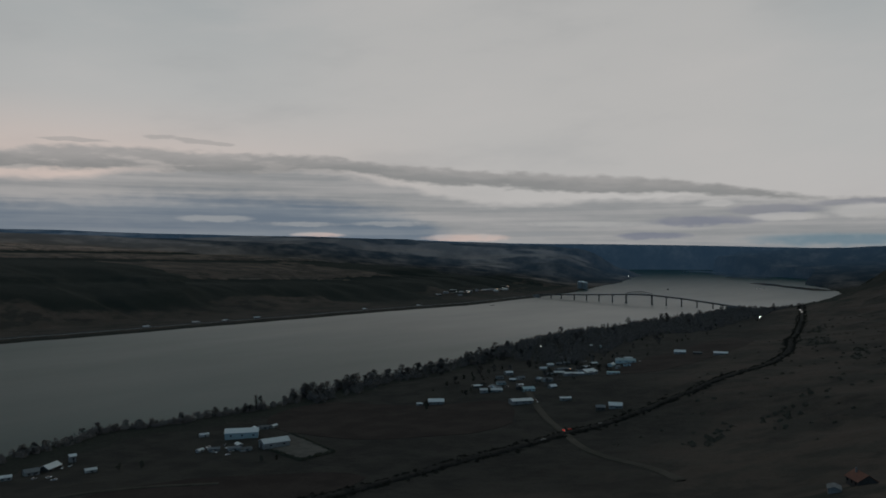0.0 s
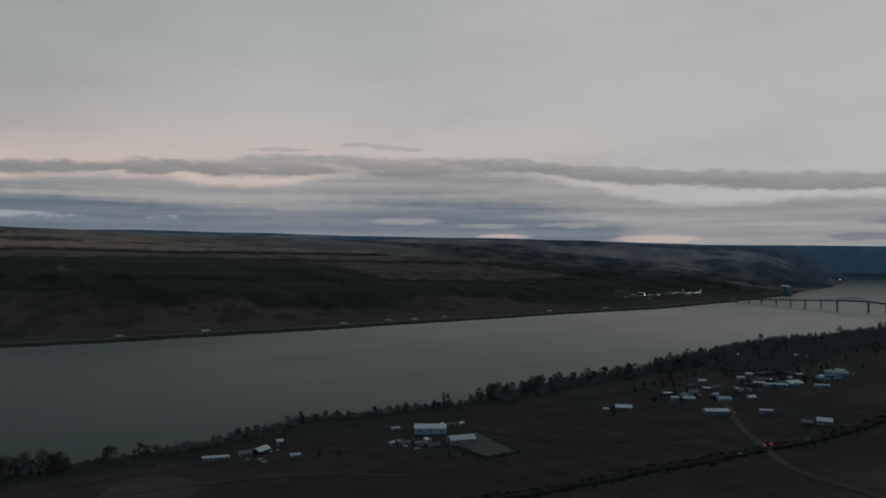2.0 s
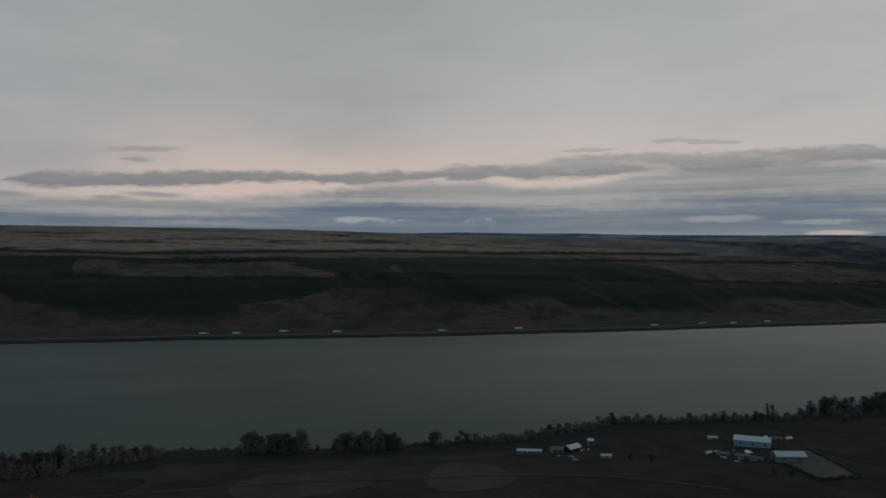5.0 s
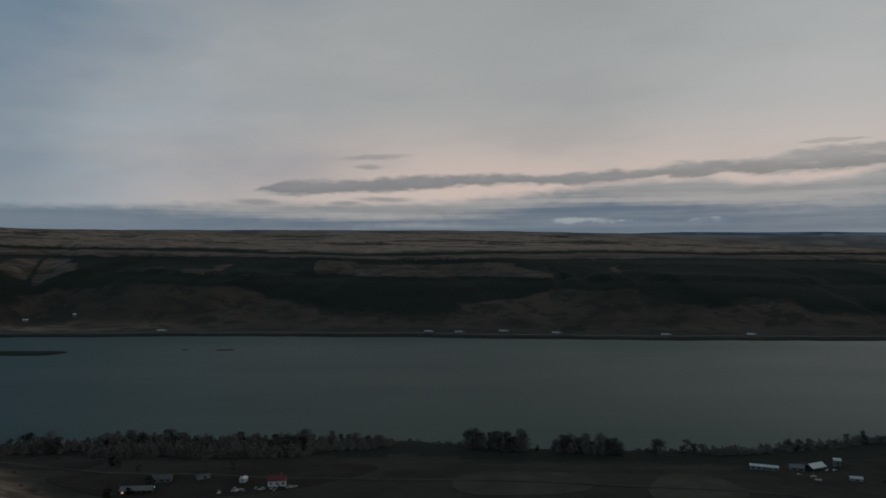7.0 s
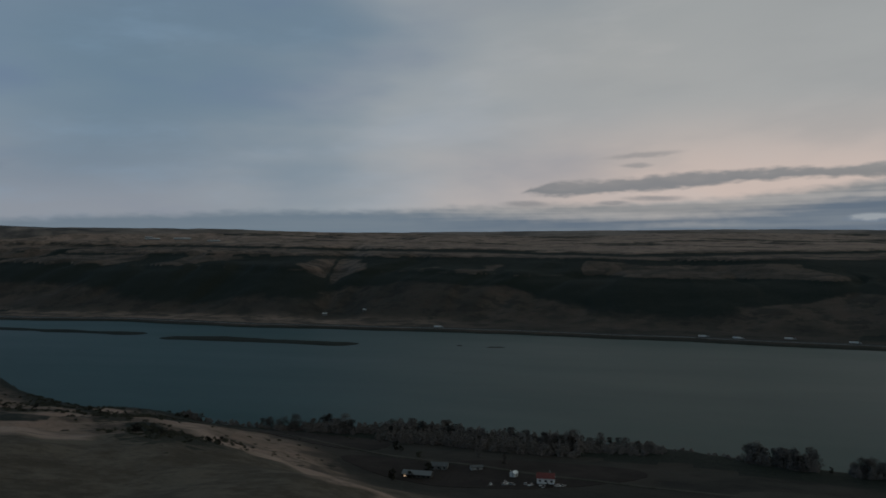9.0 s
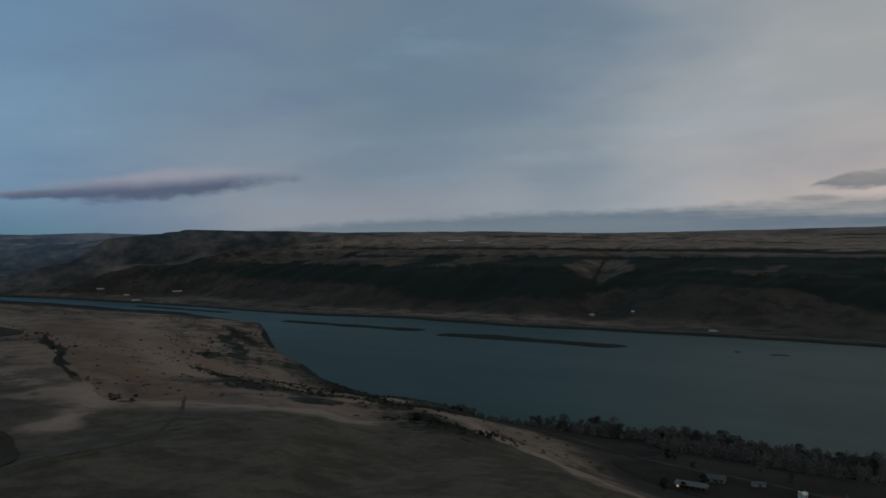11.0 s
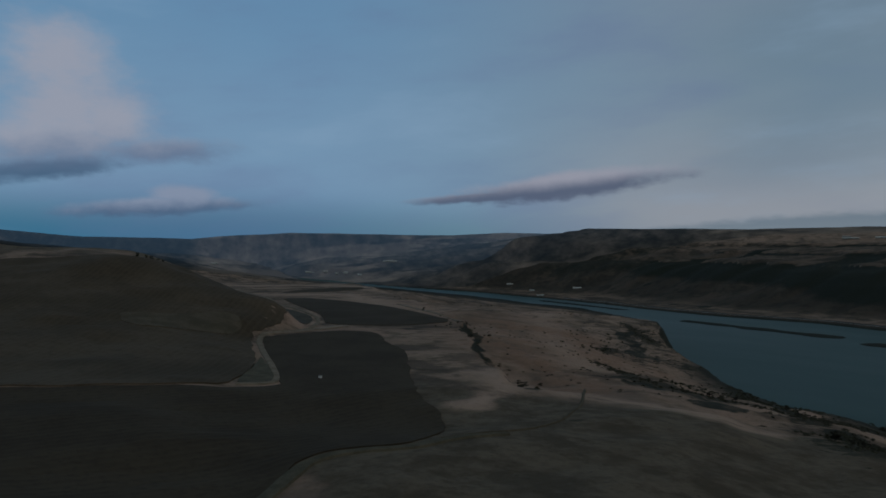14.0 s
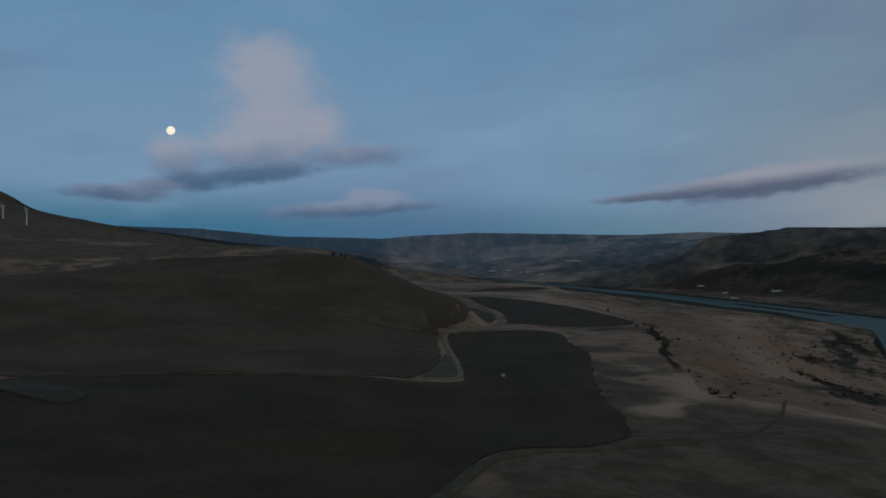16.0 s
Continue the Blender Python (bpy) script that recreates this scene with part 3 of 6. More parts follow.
def height(x, y):
    """Height of the ground above the river (negative: river bed)."""
    x, y = np.asarray(x, float), np.asarray(y, float)
    yn, yf = shore(NEAR_SHORE, x), shore(FAR_SHORE, x)
    dn, df = yn - y, y - yf
    z = near_height(x, y) + 5 * fbm(x, y, 170, 3, 3) * smooth(np.hypot(x, y), 150, 700)
    rx = np.array([p[0] for p in RIM_LINE], float)[::-1]
    side = y - np.interp(x, rx, np.array([p[1] for p in RIM_LINE], float)[::-1]) + 16 * fbm(x, y, 60, 3, 91)
    z = z - 10 * np.tanh(side / 6) * np.exp(-(side / 70) ** 2) * smooth(x, -420, -500) * smooth(x, -2400, -1500)
    rough = smooth(z, 25, 55)
    z = z + rough * 8 * fbm(x, y, 90, 3, 53)
    # the level bench between the hill foot and the rim
    fx = np.array([p[0] for p in HILL_FOOT], float)[::-1]
    foot = np.interp(x, fx, np.array([p[1] for p in HILL_FOOT], float)[::-1])
    flat = smooth(y - foot, -34, 10) * smooth(side, 6, -10) * smooth(x, -400, -470) * smooth(x, -2900, -2400)
    z = z + flat * (88 + 1.6 * fbm(x, y, 240, 3, 57) - z)
    zn = np.maximum(z, 2.5) * smooth(dn, -6, 26) - 7 * smooth(dn, 2, -20)
    # gullies that run down the far bluffs
    warp = x + 160 * fbm(x, y, 420, 3, 11)
    gully = np.abs(fbm(warp, y * 0.22, 330, 4, 5)) * 2.0
    face = smooth(df, 150, 420) * (1 - smooth(df, 700, 1200))
    zf = far_height(x, df + 60 * fbm(x, y, 300, 4, 7) * smooth(df, 120, 400)) + face * (14 - 42 * (0.55 - gully).clip(0, 1))
    deep = 0.6 * np.exp(-((x + 1020 + 0.42 * (df - 440)) / 80) ** 2) * smooth(df, 120, 420) * (1 - smooth(df, 1100, 1700))
    zf = zf - 60 * deep + 16 * fbm(x, y, 700, 5, 19) * smooth(df, 900, 2200)
    for i, (_, hgt) in enumerate(RIMS):
        u = past_rim(i, x, zf)
        zf = zf + hgt * np.tanh(u / 5) * np.exp(-(u / 14) ** 2)
    zf = zf - 7 * smooth(df, 2, -20)
    z = np.where(dn > df, zn, zf)
    z = np.where(z < 0, z - 60 * smooth(np.hypot(x, y), 3000, 5000), z)
    for (ax, ay), (bx, by), hw in SPITS:
        t = np.clip(((x - ax) * (bx - ax) + (y - ay) * (by - ay)) / ((bx - ax) ** 2 + (by - ay) ** 2), 0, 1)
        d = np.hypot(x - ax - t * (bx - ax), y - ay - t * (by - ay)) + hw * 0.9 * fbm(x, y, 60 + hw, 4, 23)
        z = np.maximum(z, -7 - 60 * smooth(np.hypot(x, y), 3000, 5000) * (d > hw * 2.2) + (8.5 + hw * 0.02) * smooth(d, hw * 2.2, hw * 0.7))
    # broken ground on the dry hill
    z = z + (2.2 * fbm(x, y, 38, 3, 173) + 1.1 * fbm(x, y, 14, 2, 175)) * smooth(x, -150, -230) * smooth(x, -1600, -1200) * smooth(y - 0.35 * (-x - 200), 190, 260) * smooth(z, 12, 24) * (y < yf)
    # hills of the far distance
    r = np.hypot(x, y)
    a = np.degrees(np.arctan2(-x, y))
    rk = np.array(RIDGE)
    a = a + 9 * fbm(x, y, 3000, 4, 97) * (1 - smooth(r, 11800, 13300))
    z = z + 150 * fbm(x, y, 2600, 5, 47) * smooth(r, 5200, 8500) * smooth(z, 8, 60)
    crest = HUB + r * np.tan(np.radians(np.interp(a, rk[:, 0], rk[:, 1]))) + 60 * fbm(a * 150, r, 2600, 5, 43) * (r / 13500)
    lift = smooth(r, 10500, 13500)
    return z * (1 - lift) + crest * lift


# Past REACH the country is drawn in towards 4.95 km, at the same bearing and slope of sight: river and hills rise gently there.
REACH = 3150.0
_near = np.concatenate([np.linspace(0, REACH, 4), np.linspace(REACH, 4900, 120)[1:]])
_true = HUB * _near / (HUB - 3.27e-5 * (_near - REACH).clip(0, None) ** 2)
_near, _true = np.append(_near, 4950.0), np.append(_true, 16000.0)


def drawn_in(x, y, z):
    """Brings far country within the 5 km that can be shown; returns x, y, z and the scale."""
    x, y, z = np.asarray(x, float), np.asarray(y, float), np.asarray(z, float)
    r = np.maximum(np.hypot(x, y), 1e-6)
    k = np.interp(r, _true, _near) / r
    return x * k, y * k, HUB + (z - HUB) * k, k


def ground(x, y):
    return float(height(np.array([x]), np.array([y]))[0])


def sheet(name, bearings, ranges, z_of, mat, attributes=None, close=False):
    """One polar sheet of land or water round the hill."""
    a, r = np.meshgrid(np.radians(bearings), ranges, indexing="ij")
    x, y = -np.sin(a) * r, np.cos(a) * r
    z = z_of(x, y)
    px, py, pz, _ = drawn_in(x, y, z)
    me = bpy.data.meshes.new(name)
    n, m = a.shape
    me.vertices.add(n * m)
    me.vertices.foreach_set("co", np.stack([px, py, pz], -1).ravel())
    i = np.arange(n if close else n - 1)[:, None]
    j = np.arange(m - 1)[None, :]
    i2 = (i + 1) % n
    quads = np.stack([i * m + j, i2 * m + j, i2 * m + j + 1, i * m + j + 1], -1).reshape(-1, 4)[:, ::-1]
    loops, starts = quads.ravel(), np.arange(len(quads)) * 4
    if close and ranges[0] < 1:      # the small round left in the middle
        loops, starts = np.append(loops, np.arange(n) * m), np.append(starts, quads.size)
    me.loops.add(loops.size)
    me.loops.foreach_set("vertex_index", loops.astype(np.int32))
    me.polygons.add(len(starts))
    me.polygons.foreach_set("loop_start", starts.astype(np.int32))
    me.update(calc_edges=True)
    me.polygons.foreach_set("use_smooth", np.ones(len(starts), bool))
    for key, values in (attributes(x, y, z) if attributes else {}).items():
        at = me.attributes.new(key, "FLOAT", "POINT")
        at.data.foreach_set("value", values.ravel().astype(np.float32))
    me.materials.append(mat)
    me.update()
    return new(name, me)


# pale eroded crests and dry strips: lines and half widths
CRESTS = [
    ([(-369, 482), (-300, 440), (-232, 395), (-180, 345), (-150, 300), (-133, 278), (-117, 288), (-100, 270)], 14),
    ([(-620, 330), (-520, 290), (-440, 262), (-401, 264), (-376, 299), (-303, 305)], 24), ([(-480, 240), (-420, 225), (-372, 178)], 16),
    ([(-380, 520), (-470, 560), (-560, 600)], 12), ([(-1700, 340), (-1650, 480), (-1300, 440), (-1080, 440)], 55), ([(-2330, 330), (-2300, 480), (-2250, 620), (-2040, 645)], 60), ([(-1700, 420), (-1400, 445), (-1100, 460), (-900, 405)], 16),
    ([(-1900, 620), (-1500, 600), (-1250, 520)], 40), ([(-1300, 760), (-900, 560), (-700, 460)], 50), ([(-2600, 700), (-2200, 560)], 40), ([(-1550, 190), (-1300, 165), (-1140, 128)], 16), ([(-1250, 300), (-950, 236), (-860, 190)], 9),
]


# broken rock, thick brush and painted cliff shade: below the bench rim and along the river cliffs
CLIFFS = [([(-420, 244), (-497, 268), (-568, 290), (-684, 338), (-858, 408), (-1114, 484), (-1250, 515)], 11), ([(-610, 445), (-500, 440), (-415, 393)], 26),
          ([(-1090, 805), (-960, 735), (-868, 668)], 26), ([(-700, 700), (-560, 560), (-470, 540)], 18), ([(-345, 420), (-270, 372)], 14), ([(-1500, 960), (-1300, 900)], 24)]


SAGE_LINES = [([(-610, 455), (-567, 472), (-510, 490), (-482, 522), (-440, 540)], 26), ([(-351, 426), (-300, 395), (-257, 330)], 17), ([(-700, 690), (-600, 600), (-500, 556), (-454, 610)], 20),
              ([(-1150, 862), (-1070, 825), (-1000, 800)], 22), ([(-760, 520), (-690, 500), (-640, 480)], 22), ([(-420, 470), (-380, 440)], 18), ([(-900, 640), (-850, 600)], 20)]


def strip(x, y, pts, wide, grain):
    """1 along a line of places, fading over an uneven width."""
    out = np.zeros(x.shape)
    px, py = [p[0] for p in pts], [p[1] for p in pts]
    m = 5 * wide
    close_by = (x > min(px) - m) & (x < max(px) + m) & (y > min(py) - m) & (y < max(py) + m)
    if not close_by.any():
        return out
    x, y = x[close_by], y[close_by]
    best = np.full(x.shape, 1e9)
    for (ax, ay), (bx, by) in zip(pts, pts[1:]):
        t = np.clip(((x - ax) * (bx - ax) + (y - ay) * (by - ay)) / ((bx - ax) ** 2 + (by - ay) ** 2), 0, 1)
        best = np.minimum(best, np.hypot(x - ax - t * (bx - ax), y - ay - t * (by - ay)))
    out[close_by] = np.exp(-(best / (wide * (1 + 1.2 * fbm(x, y, grain, 3, 93)))) ** 2)
    return out


def cover(x, y, z):
    """What grows where: scrub on steep faces, gullies and river banks, dry grass on benches and plateaus."""
    r = np.hypot(x, y)
    across = np.hypot(np.gradient(x, axis=0), np.gradient(y, axis=0)).clip(0.1, None)
    steep = np.hypot(np.gradient(z, axis=1) / np.gradient(r, axis=1), np.gradient(z, axis=0) / across)
    df = y - shore(FAR_SHORE, x)
    dn = shore(NEAR_SHORE, x) - y
    patch = fbm(x, y, 260, 5, 61)
    long = fbm(x * 0.16, df, 130, 4, 67)
    wood = fbm(x * 0.5, df * 0.9, 420, 5, 73)
    # dark woods hang from each rim of rock and end at uneven depths; spurs of brown grass stand between them
    ra, rb, rc = (past_rim(i, x, z) for i in range(3))
    lobe = fbm(x - 0.25 * df, 0 * x, 420, 4, 131) + 0.5 * fbm(x, df, 170, 4, 133)
    reach = 40 + 65 * smooth(lobe, -0.32, 0.30) + 55 * smooth(x, -900, -1400) + 25 * smooth(x, 350, 0) * smooth(x, -400, -100)
    wall_a = smooth(ra, 1.5, -1.5) * smooth(ra, -reach, -reach * 0.35)
    grove = smooth(fbm(x, 0 * x, 520, 3, 137) + 0.35 * lobe, 0.10, 0.20) * smooth(ra, -2, 4) * smooth(rb, 0.5, -2)
    wall_b = smooth(rb, 1.0, -1.5) * smooth(rb, -16 - 22 * lobe, -6 - 8 * lobe) * (1 - 0.6 * smooth(x, 3000, 3500))
    wall_c = smooth(rc, 1.5, -1.0) * smooth(rc, -13 - 10 * lobe, -7)
    strata = np.maximum(np.maximum(wall_a, 0.9 * grove), np.maximum(0.85 * wall_b, 0.9 * wall_c))
    copse = smooth(long + 0.5 * fbm(x * 0.4, df, 90, 3, 139), 0.16, 0.24) * smooth(rc, 4, 12) * smooth(df, 3200, 2800)
    strata = np.maximum(strata, 0.55 * copse)
    strata = np.maximum(strata, 0.8 * smooth(wood + 0.7 * long, 0.0, 0.25) * smooth(x, 2700, 3300) * smooth(ra, -30, 10) * smooth(rc, 25, 5))
    lip = np.exp(-((rb - 3.0) / 2.2) ** 2) * smooth(x, 250, 480) * smooth(x, 3300, 2900) * smooth(fbm(x, 0 * x, 200, 3, 141), -0.3, 0.1)
    lip = np.maximum(lip, 0.7 * np.exp(-((ra - 2.5) / 2.0) ** 2) * smooth(fbm(x, 0 * x, 260, 3, 143), -0.1, 0.15))
    lip = np.maximum(lip, 0.5 * np.exp(-((rc - 3.0) / 2.5) ** 2) * smooth(fbm(x, 0 * x, 320, 3, 145), -0.1, 0.2))
    far_scrub = 0.30 * smooth(fbm(x, df, 120, 4, 147), -0.1, 0.2) * smooth(df, 150, 300) * smooth(ra, 0, -10)
    far_scrub = np.maximum(far_scrub, 0.8 * smooth(df, 3300, 3700) * smooth(x, 2200, 1200))
    bluff_wood = np.exp(-((x + 760 - 1.1 * (df - 1330)) / 260) ** 2) * np.exp(-((df - 1330) / 60) ** 2)
    far_scrub = np.maximum(far_scrub, bluff_wood)
    far_scrub = np.maximum(far_scrub, 0.85 * smooth(df, 30, 5))
    east_bank = smooth(x, -2700, -3400)
    far_scrub = np.maximum(far_scrub, (0.42 + 0.3 * fbm(x, y, 240, 4, 113)) * east_bank * smooth(df, 150, 400))
    lowland = smooth(z, 26, 14)
    near_scrub = smooth(steep + 0.5 * patch, 0.40, 0.62) * 0.8
    near_scrub = np.maximum(near_scrub, smooth(dn, 60, 15) * lowland)
    hill = smooth(x, -90, -200) * smooth(y, 190, 280)
    near_scrub = np.maximum(near_scrub, 0.40 * smooth(fbm(x, y, 85, 4, 71) + 0.4 * patch, 0.10, 0.34) * hill)
    near_scrub = np.maximum(near_scrub, 0.22 * smooth(fbm(x, y, 60, 5, 109), -0.12, 0.22) * hill * smooth(r, 520, 440))
    near_scrub = np.maximum(near_scrub, 0.8 * smooth(x, 1900, 2300) * smooth(fbm(x, y, 120, 4, 101), -0.25, 0.1) * (r < 9000))
    near_scrub = near_scrub * (1 - 0.85 * smooth(x, -420, -480) * smooth(y, 330, 200) * smooth(y, -900, -500))
    far = df > -200
    scrub = np.where(far, far_scrub, near_scrub)
    scrub = np.where((z < 3) & (dn < 60) & (df < -60), 0.9, scrub)
    west_hill = smooth(x, 100, 400)
    far_dry = 0.14 + (0.2 + 0.5 * smooth(long, -0.05, 0.2)) * smooth(df, 260, 160) * smooth(df, 20, 60) * smooth(x, -300, -900) + 0.12 * smooth(patch, 0, 0.3)
    far_dry = far_dry + 0.20 * smooth(ra, -2, 4) + 0.22 * smooth(rb, 0, 5) + 0.42 * smooth(rc, 0, 6)
    dry = np.where(far, far_dry, (1 - 0.92 * lowland) * (1 - 0.80 * west_hill))
    dry = dry * (1 - 0.45 * smooth(r, 440, 300) * smooth(y, 110, 210) * smooth(x, -60, -160))
    dry = dry * (1 - 0.72 * smooth(r + 7 * patch, 303, 286) * smooth(y + 10 * patch, 154, 138) * smooth(x, -60, -120) * (1 - np.exp(-(np.hypot(x + 245, y - 62) / 22) ** 2)))
    # dark rock and brush, with the shade of the cliffs painted in
    rock_and_shade = np.zeros(x.shape)
    for pts, wide in CLIFFS:
        rock_and_shade = np.maximum(rock_and_shade, strip(x, y, pts, wide, 25))
    rock_and_shade = 0.62 * smooth(rock_and_shade + 0.9 * fbm(x, y, 34, 3, 95), 0.45, 0.75)
    mount = smooth(x, -2300, -3000) * smooth(y, -400, -800)
    dry, scrub = dry * (1 - 0.5 * mount), np.maximum(scrub, 0.42 * mount)
    gx = -1020 - 0.42 * (df - 440)
    gully = smooth(np.abs(x - gx) + 130 * patch, 45 + 1.5 * (z - 72).clip(0, 70), 5 + 1.3 * (z - 72).clip(0, 70)) * smooth(z, 64, 84) * smooth(rb, -4, -22) * far
    gully = gully * (1 - 0.8 * np.exp(-((x - gx + 26 - 10 * patch) / 9) ** 2))
    sand = np.zeros(x.shape)
    for pts, wide in CRESTS:
        sand = np.maximum(sand, strip(x, y, pts, wide, 40))
    slope = smooth(x, -290, -380) * smooth(x, -2000, -1300) * smooth(y - 0.25 * (-420 - x).clip(0, None), 190, 260) * smooth(dn, 40, 140)
    bare = sand
    sand = np.maximum(sand, 0.34 * slope * smooth(fbm(x, y, 150, 4, 107), -0.12, 0.16))
    sand = np.maximum(sand, (0.38 + 0.3 * smooth(x, -900, 0) * smooth(x, 1800, 900)) * smooth(rc, 3, 14) * far)
    sand = np.maximum(sand, 0.04 * gully)
    scrub = np.maximum(scrub * (1 - 0.85 * gully) * (1 - 0.9 * np.where(far, 0.5 * sand, 0.8 * sand)), rock_and_shade)
    # the near hillock: olive turf; pale rust-coloured grass lower down the slope; sage in clumps between hill and river
    edge = r + 60 * fbm(x, y, 90, 4, 151)
    olive = smooth(edge, 500, 400) * smooth(x, -70, -130) * smooth(y, 40, 80) * (1 - 0.85 * sand)
    olive = np.maximum(olive, 0.9 * smooth(x, -1040, -1120) * smooth(y, 190, 120) * (1 - 0.5 * smooth(patch, 0.05, 0.3)))
    rust = np.maximum(strip(x, y, [(-1140, 566), (-1060, 610), (-960, 640), (-780, 560)], 60, 60), strip(x, y, [(-800, 420), (-660, 392), (-560, 372), (-470, 318)], 48, 50))
    rust = np.maximum(1.0 * rust, 0.45 * slope * smooth(fbm(x, y, 200, 3, 153), 0.0, 0.25)) * ~far
    flank = smooth(x, -170, -260) * smooth(x, -1500, -1100) * smooth(y - 0.42 * (-x - 200), 215, 300) * smooth(dn, 15, 50)
    sage = (0.22 + 0.36 * smooth(fbm(x, y, 110, 4, 157), -0.1, 0.25) + 0.20 * smooth(r, 700, 450)) * flank
    for pts, wide in SAGE_LINES:
        sage = np.maximum(sage, 1.05 * strip(x, y, pts, wide, 30))
    sage = np.maximum(sage, 0.30 * olive * smooth(fbm(x, y, 70, 3, 159), 0.05, 0.3))
    sage = np.maximum(sage, (0.55 + 0.3 * fbm(x, y, 50, 3, 171)) * smooth(dn, 130, 60) * smooth(x, -250, -330) * smooth(x, -1700, -1300) * smooth(z, 5, 12)) * (1 - 0.75 * bare) * ~far
    # wooded, mottled slopes at both ends of the far bank
    west_end = smooth(x, 2600, 3200) * smooth(df, 60, 160) * far
    strata = np.maximum(strata, west_end * 0.75 * smooth(wood + 0.8 * long + 0.5 * fbm(x, df, 130, 4, 161), -0.22, 0.10))
    strata = np.where(far, strata * (1 - 0.95 * gully) * (1 - 0.5 * smooth(x, -2400, -3200)) * (1 - 0.7 * smooth(x, -3500, -4100)), 0)
    lip = np.where(far, lip * (1 - east_bank) * (1 - gully), 0)
    return {"scrub": scrub.clip(0, 1), "dry": (dry + 0.13 * gully + sand).clip(0, 1), "sand": sand.clip(0, 1), "strata": strata, "lip": lip, "olive": olive, "rust": rust, "sage": sage}


def far_cover(x, y, z):
    c = cover(x, y, z)
    r = np.hypot(x, y)
    a = np.degrees(np.arctan2(-x, y))
    south_bank = shore(NEAR_SHORE, x) > y
    woods_and_shade = np.maximum(np.where(south_bank, smooth(x, 2500, 5500), smooth(x, 7000, 7600)), smooth(a, 82, 86)) * 0.85
    # shade of the eastern valleys, painted dark in random patches
    shaded_folds = smooth(fbm(x, y, 1500, 5, 163) - 0.25 * fbm(x, y, 420, 4, 165), 0.02, 0.16) * 0.7
    north_west = 0.75 * smooth(x, 2600, 3400) * ~south_bank * smooth(fbm(x * 0.5, y, 420, 5, 167), -0.25, 0.05)
    # one shadowed slope in the east, its shade painted in as dark cover
    shaded_spur = 0.6 * smooth(a + 7 * fbm(x, y, 1600, 4, 177), 75.5, 78.0) * smooth(a + 7 * fbm(x, y, 1600, 4, 179), 85.0, 82.0) * smooth(r, 5600, 7500)
    woods_and_shade = np.maximum(woods_and_shade, shaded_spur)
    woods_and_shade = np.maximum(woods_and_shade, np.maximum(shaded_folds * smooth(x, -2500, -3500), north_west))
    # painted haze: the blue glow of the slopes grows with distance
    return {"scrub": np.maximum(c["scrub"] * 0.8, woods_and_shade), "air": 1 - np.exp(-((r - 4200).clip(0, None)) / 5200.0)}


fine_b = np.arange(-88.0, 113.01, 0.16)
back_b = np.linspace(113.0, 272.0, 80)[1:-1]
bearings = np.concatenate([fine_b, back_b])
near_r = np.concatenate([[0.5, 25, 60, 95, 125], np.geomspace(150, 1500, 130), np.arange(1514, 2600, 13.5), np.geomspace(2620, 4400, 56)])
land = tagged(sheet("ground", bearings, near_r, height, LAND, cover, True), "dry grass and scrub hills around a wide river", "ground", kind="structure")
far_b = np.concatenate([np.arange(-88.0, 113.01, 0.2), back_b])
far_r = np.geomspace(4400, 14500, 90)
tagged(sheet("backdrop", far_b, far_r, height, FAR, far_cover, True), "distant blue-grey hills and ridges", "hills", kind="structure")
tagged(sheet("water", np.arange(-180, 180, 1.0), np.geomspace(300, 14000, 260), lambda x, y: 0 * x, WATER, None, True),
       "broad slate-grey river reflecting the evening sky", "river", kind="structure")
# ================= draped ground cover, roads =================
def part(name, bm, mat, parent=None, label="", smooth_shade=False):
    """Links a bmesh as one mesh object, under a thing if given."""
    me = bpy.data.meshes.new(name)
    bm.to_mesh(me)
    bm.free()
    me.materials.append(mat)
    if smooth_shade:
        me.polygons.foreach_set("use_smooth", [True] * len(me.polygons))
    ob = new(name, me)
    if parent is not None:
        ob.parent = parent
    if label:
        ob["label"] = label
    return ob


def rounded(pts, times=2, closed=True):
    for _ in range(times):
        out = []
        for i in range(len(pts) if closed else len(pts) - 1):
            (ax, ay), (bx, by) = pts[i], pts[(i + 1) % len(pts)]
            out += [(ax * 0.75 + bx * 0.25, ay * 0.75 + by * 0.25), (ax * 0.25 + bx * 0.75, ay * 0.25 + by * 0.75)]
        pts = out if closed else [pts[0]] + out + [pts[-1]]
    return pts


def settle(bm, lift):
    bm.verts.ensure_lookup_table()
    xy = np.array([v.co[:2] for v in bm.verts])
    for v, z in zip(bm.verts, height(xy[:, 0], xy[:, 1])):
        v.co.z = max(z, 0.6) + lift


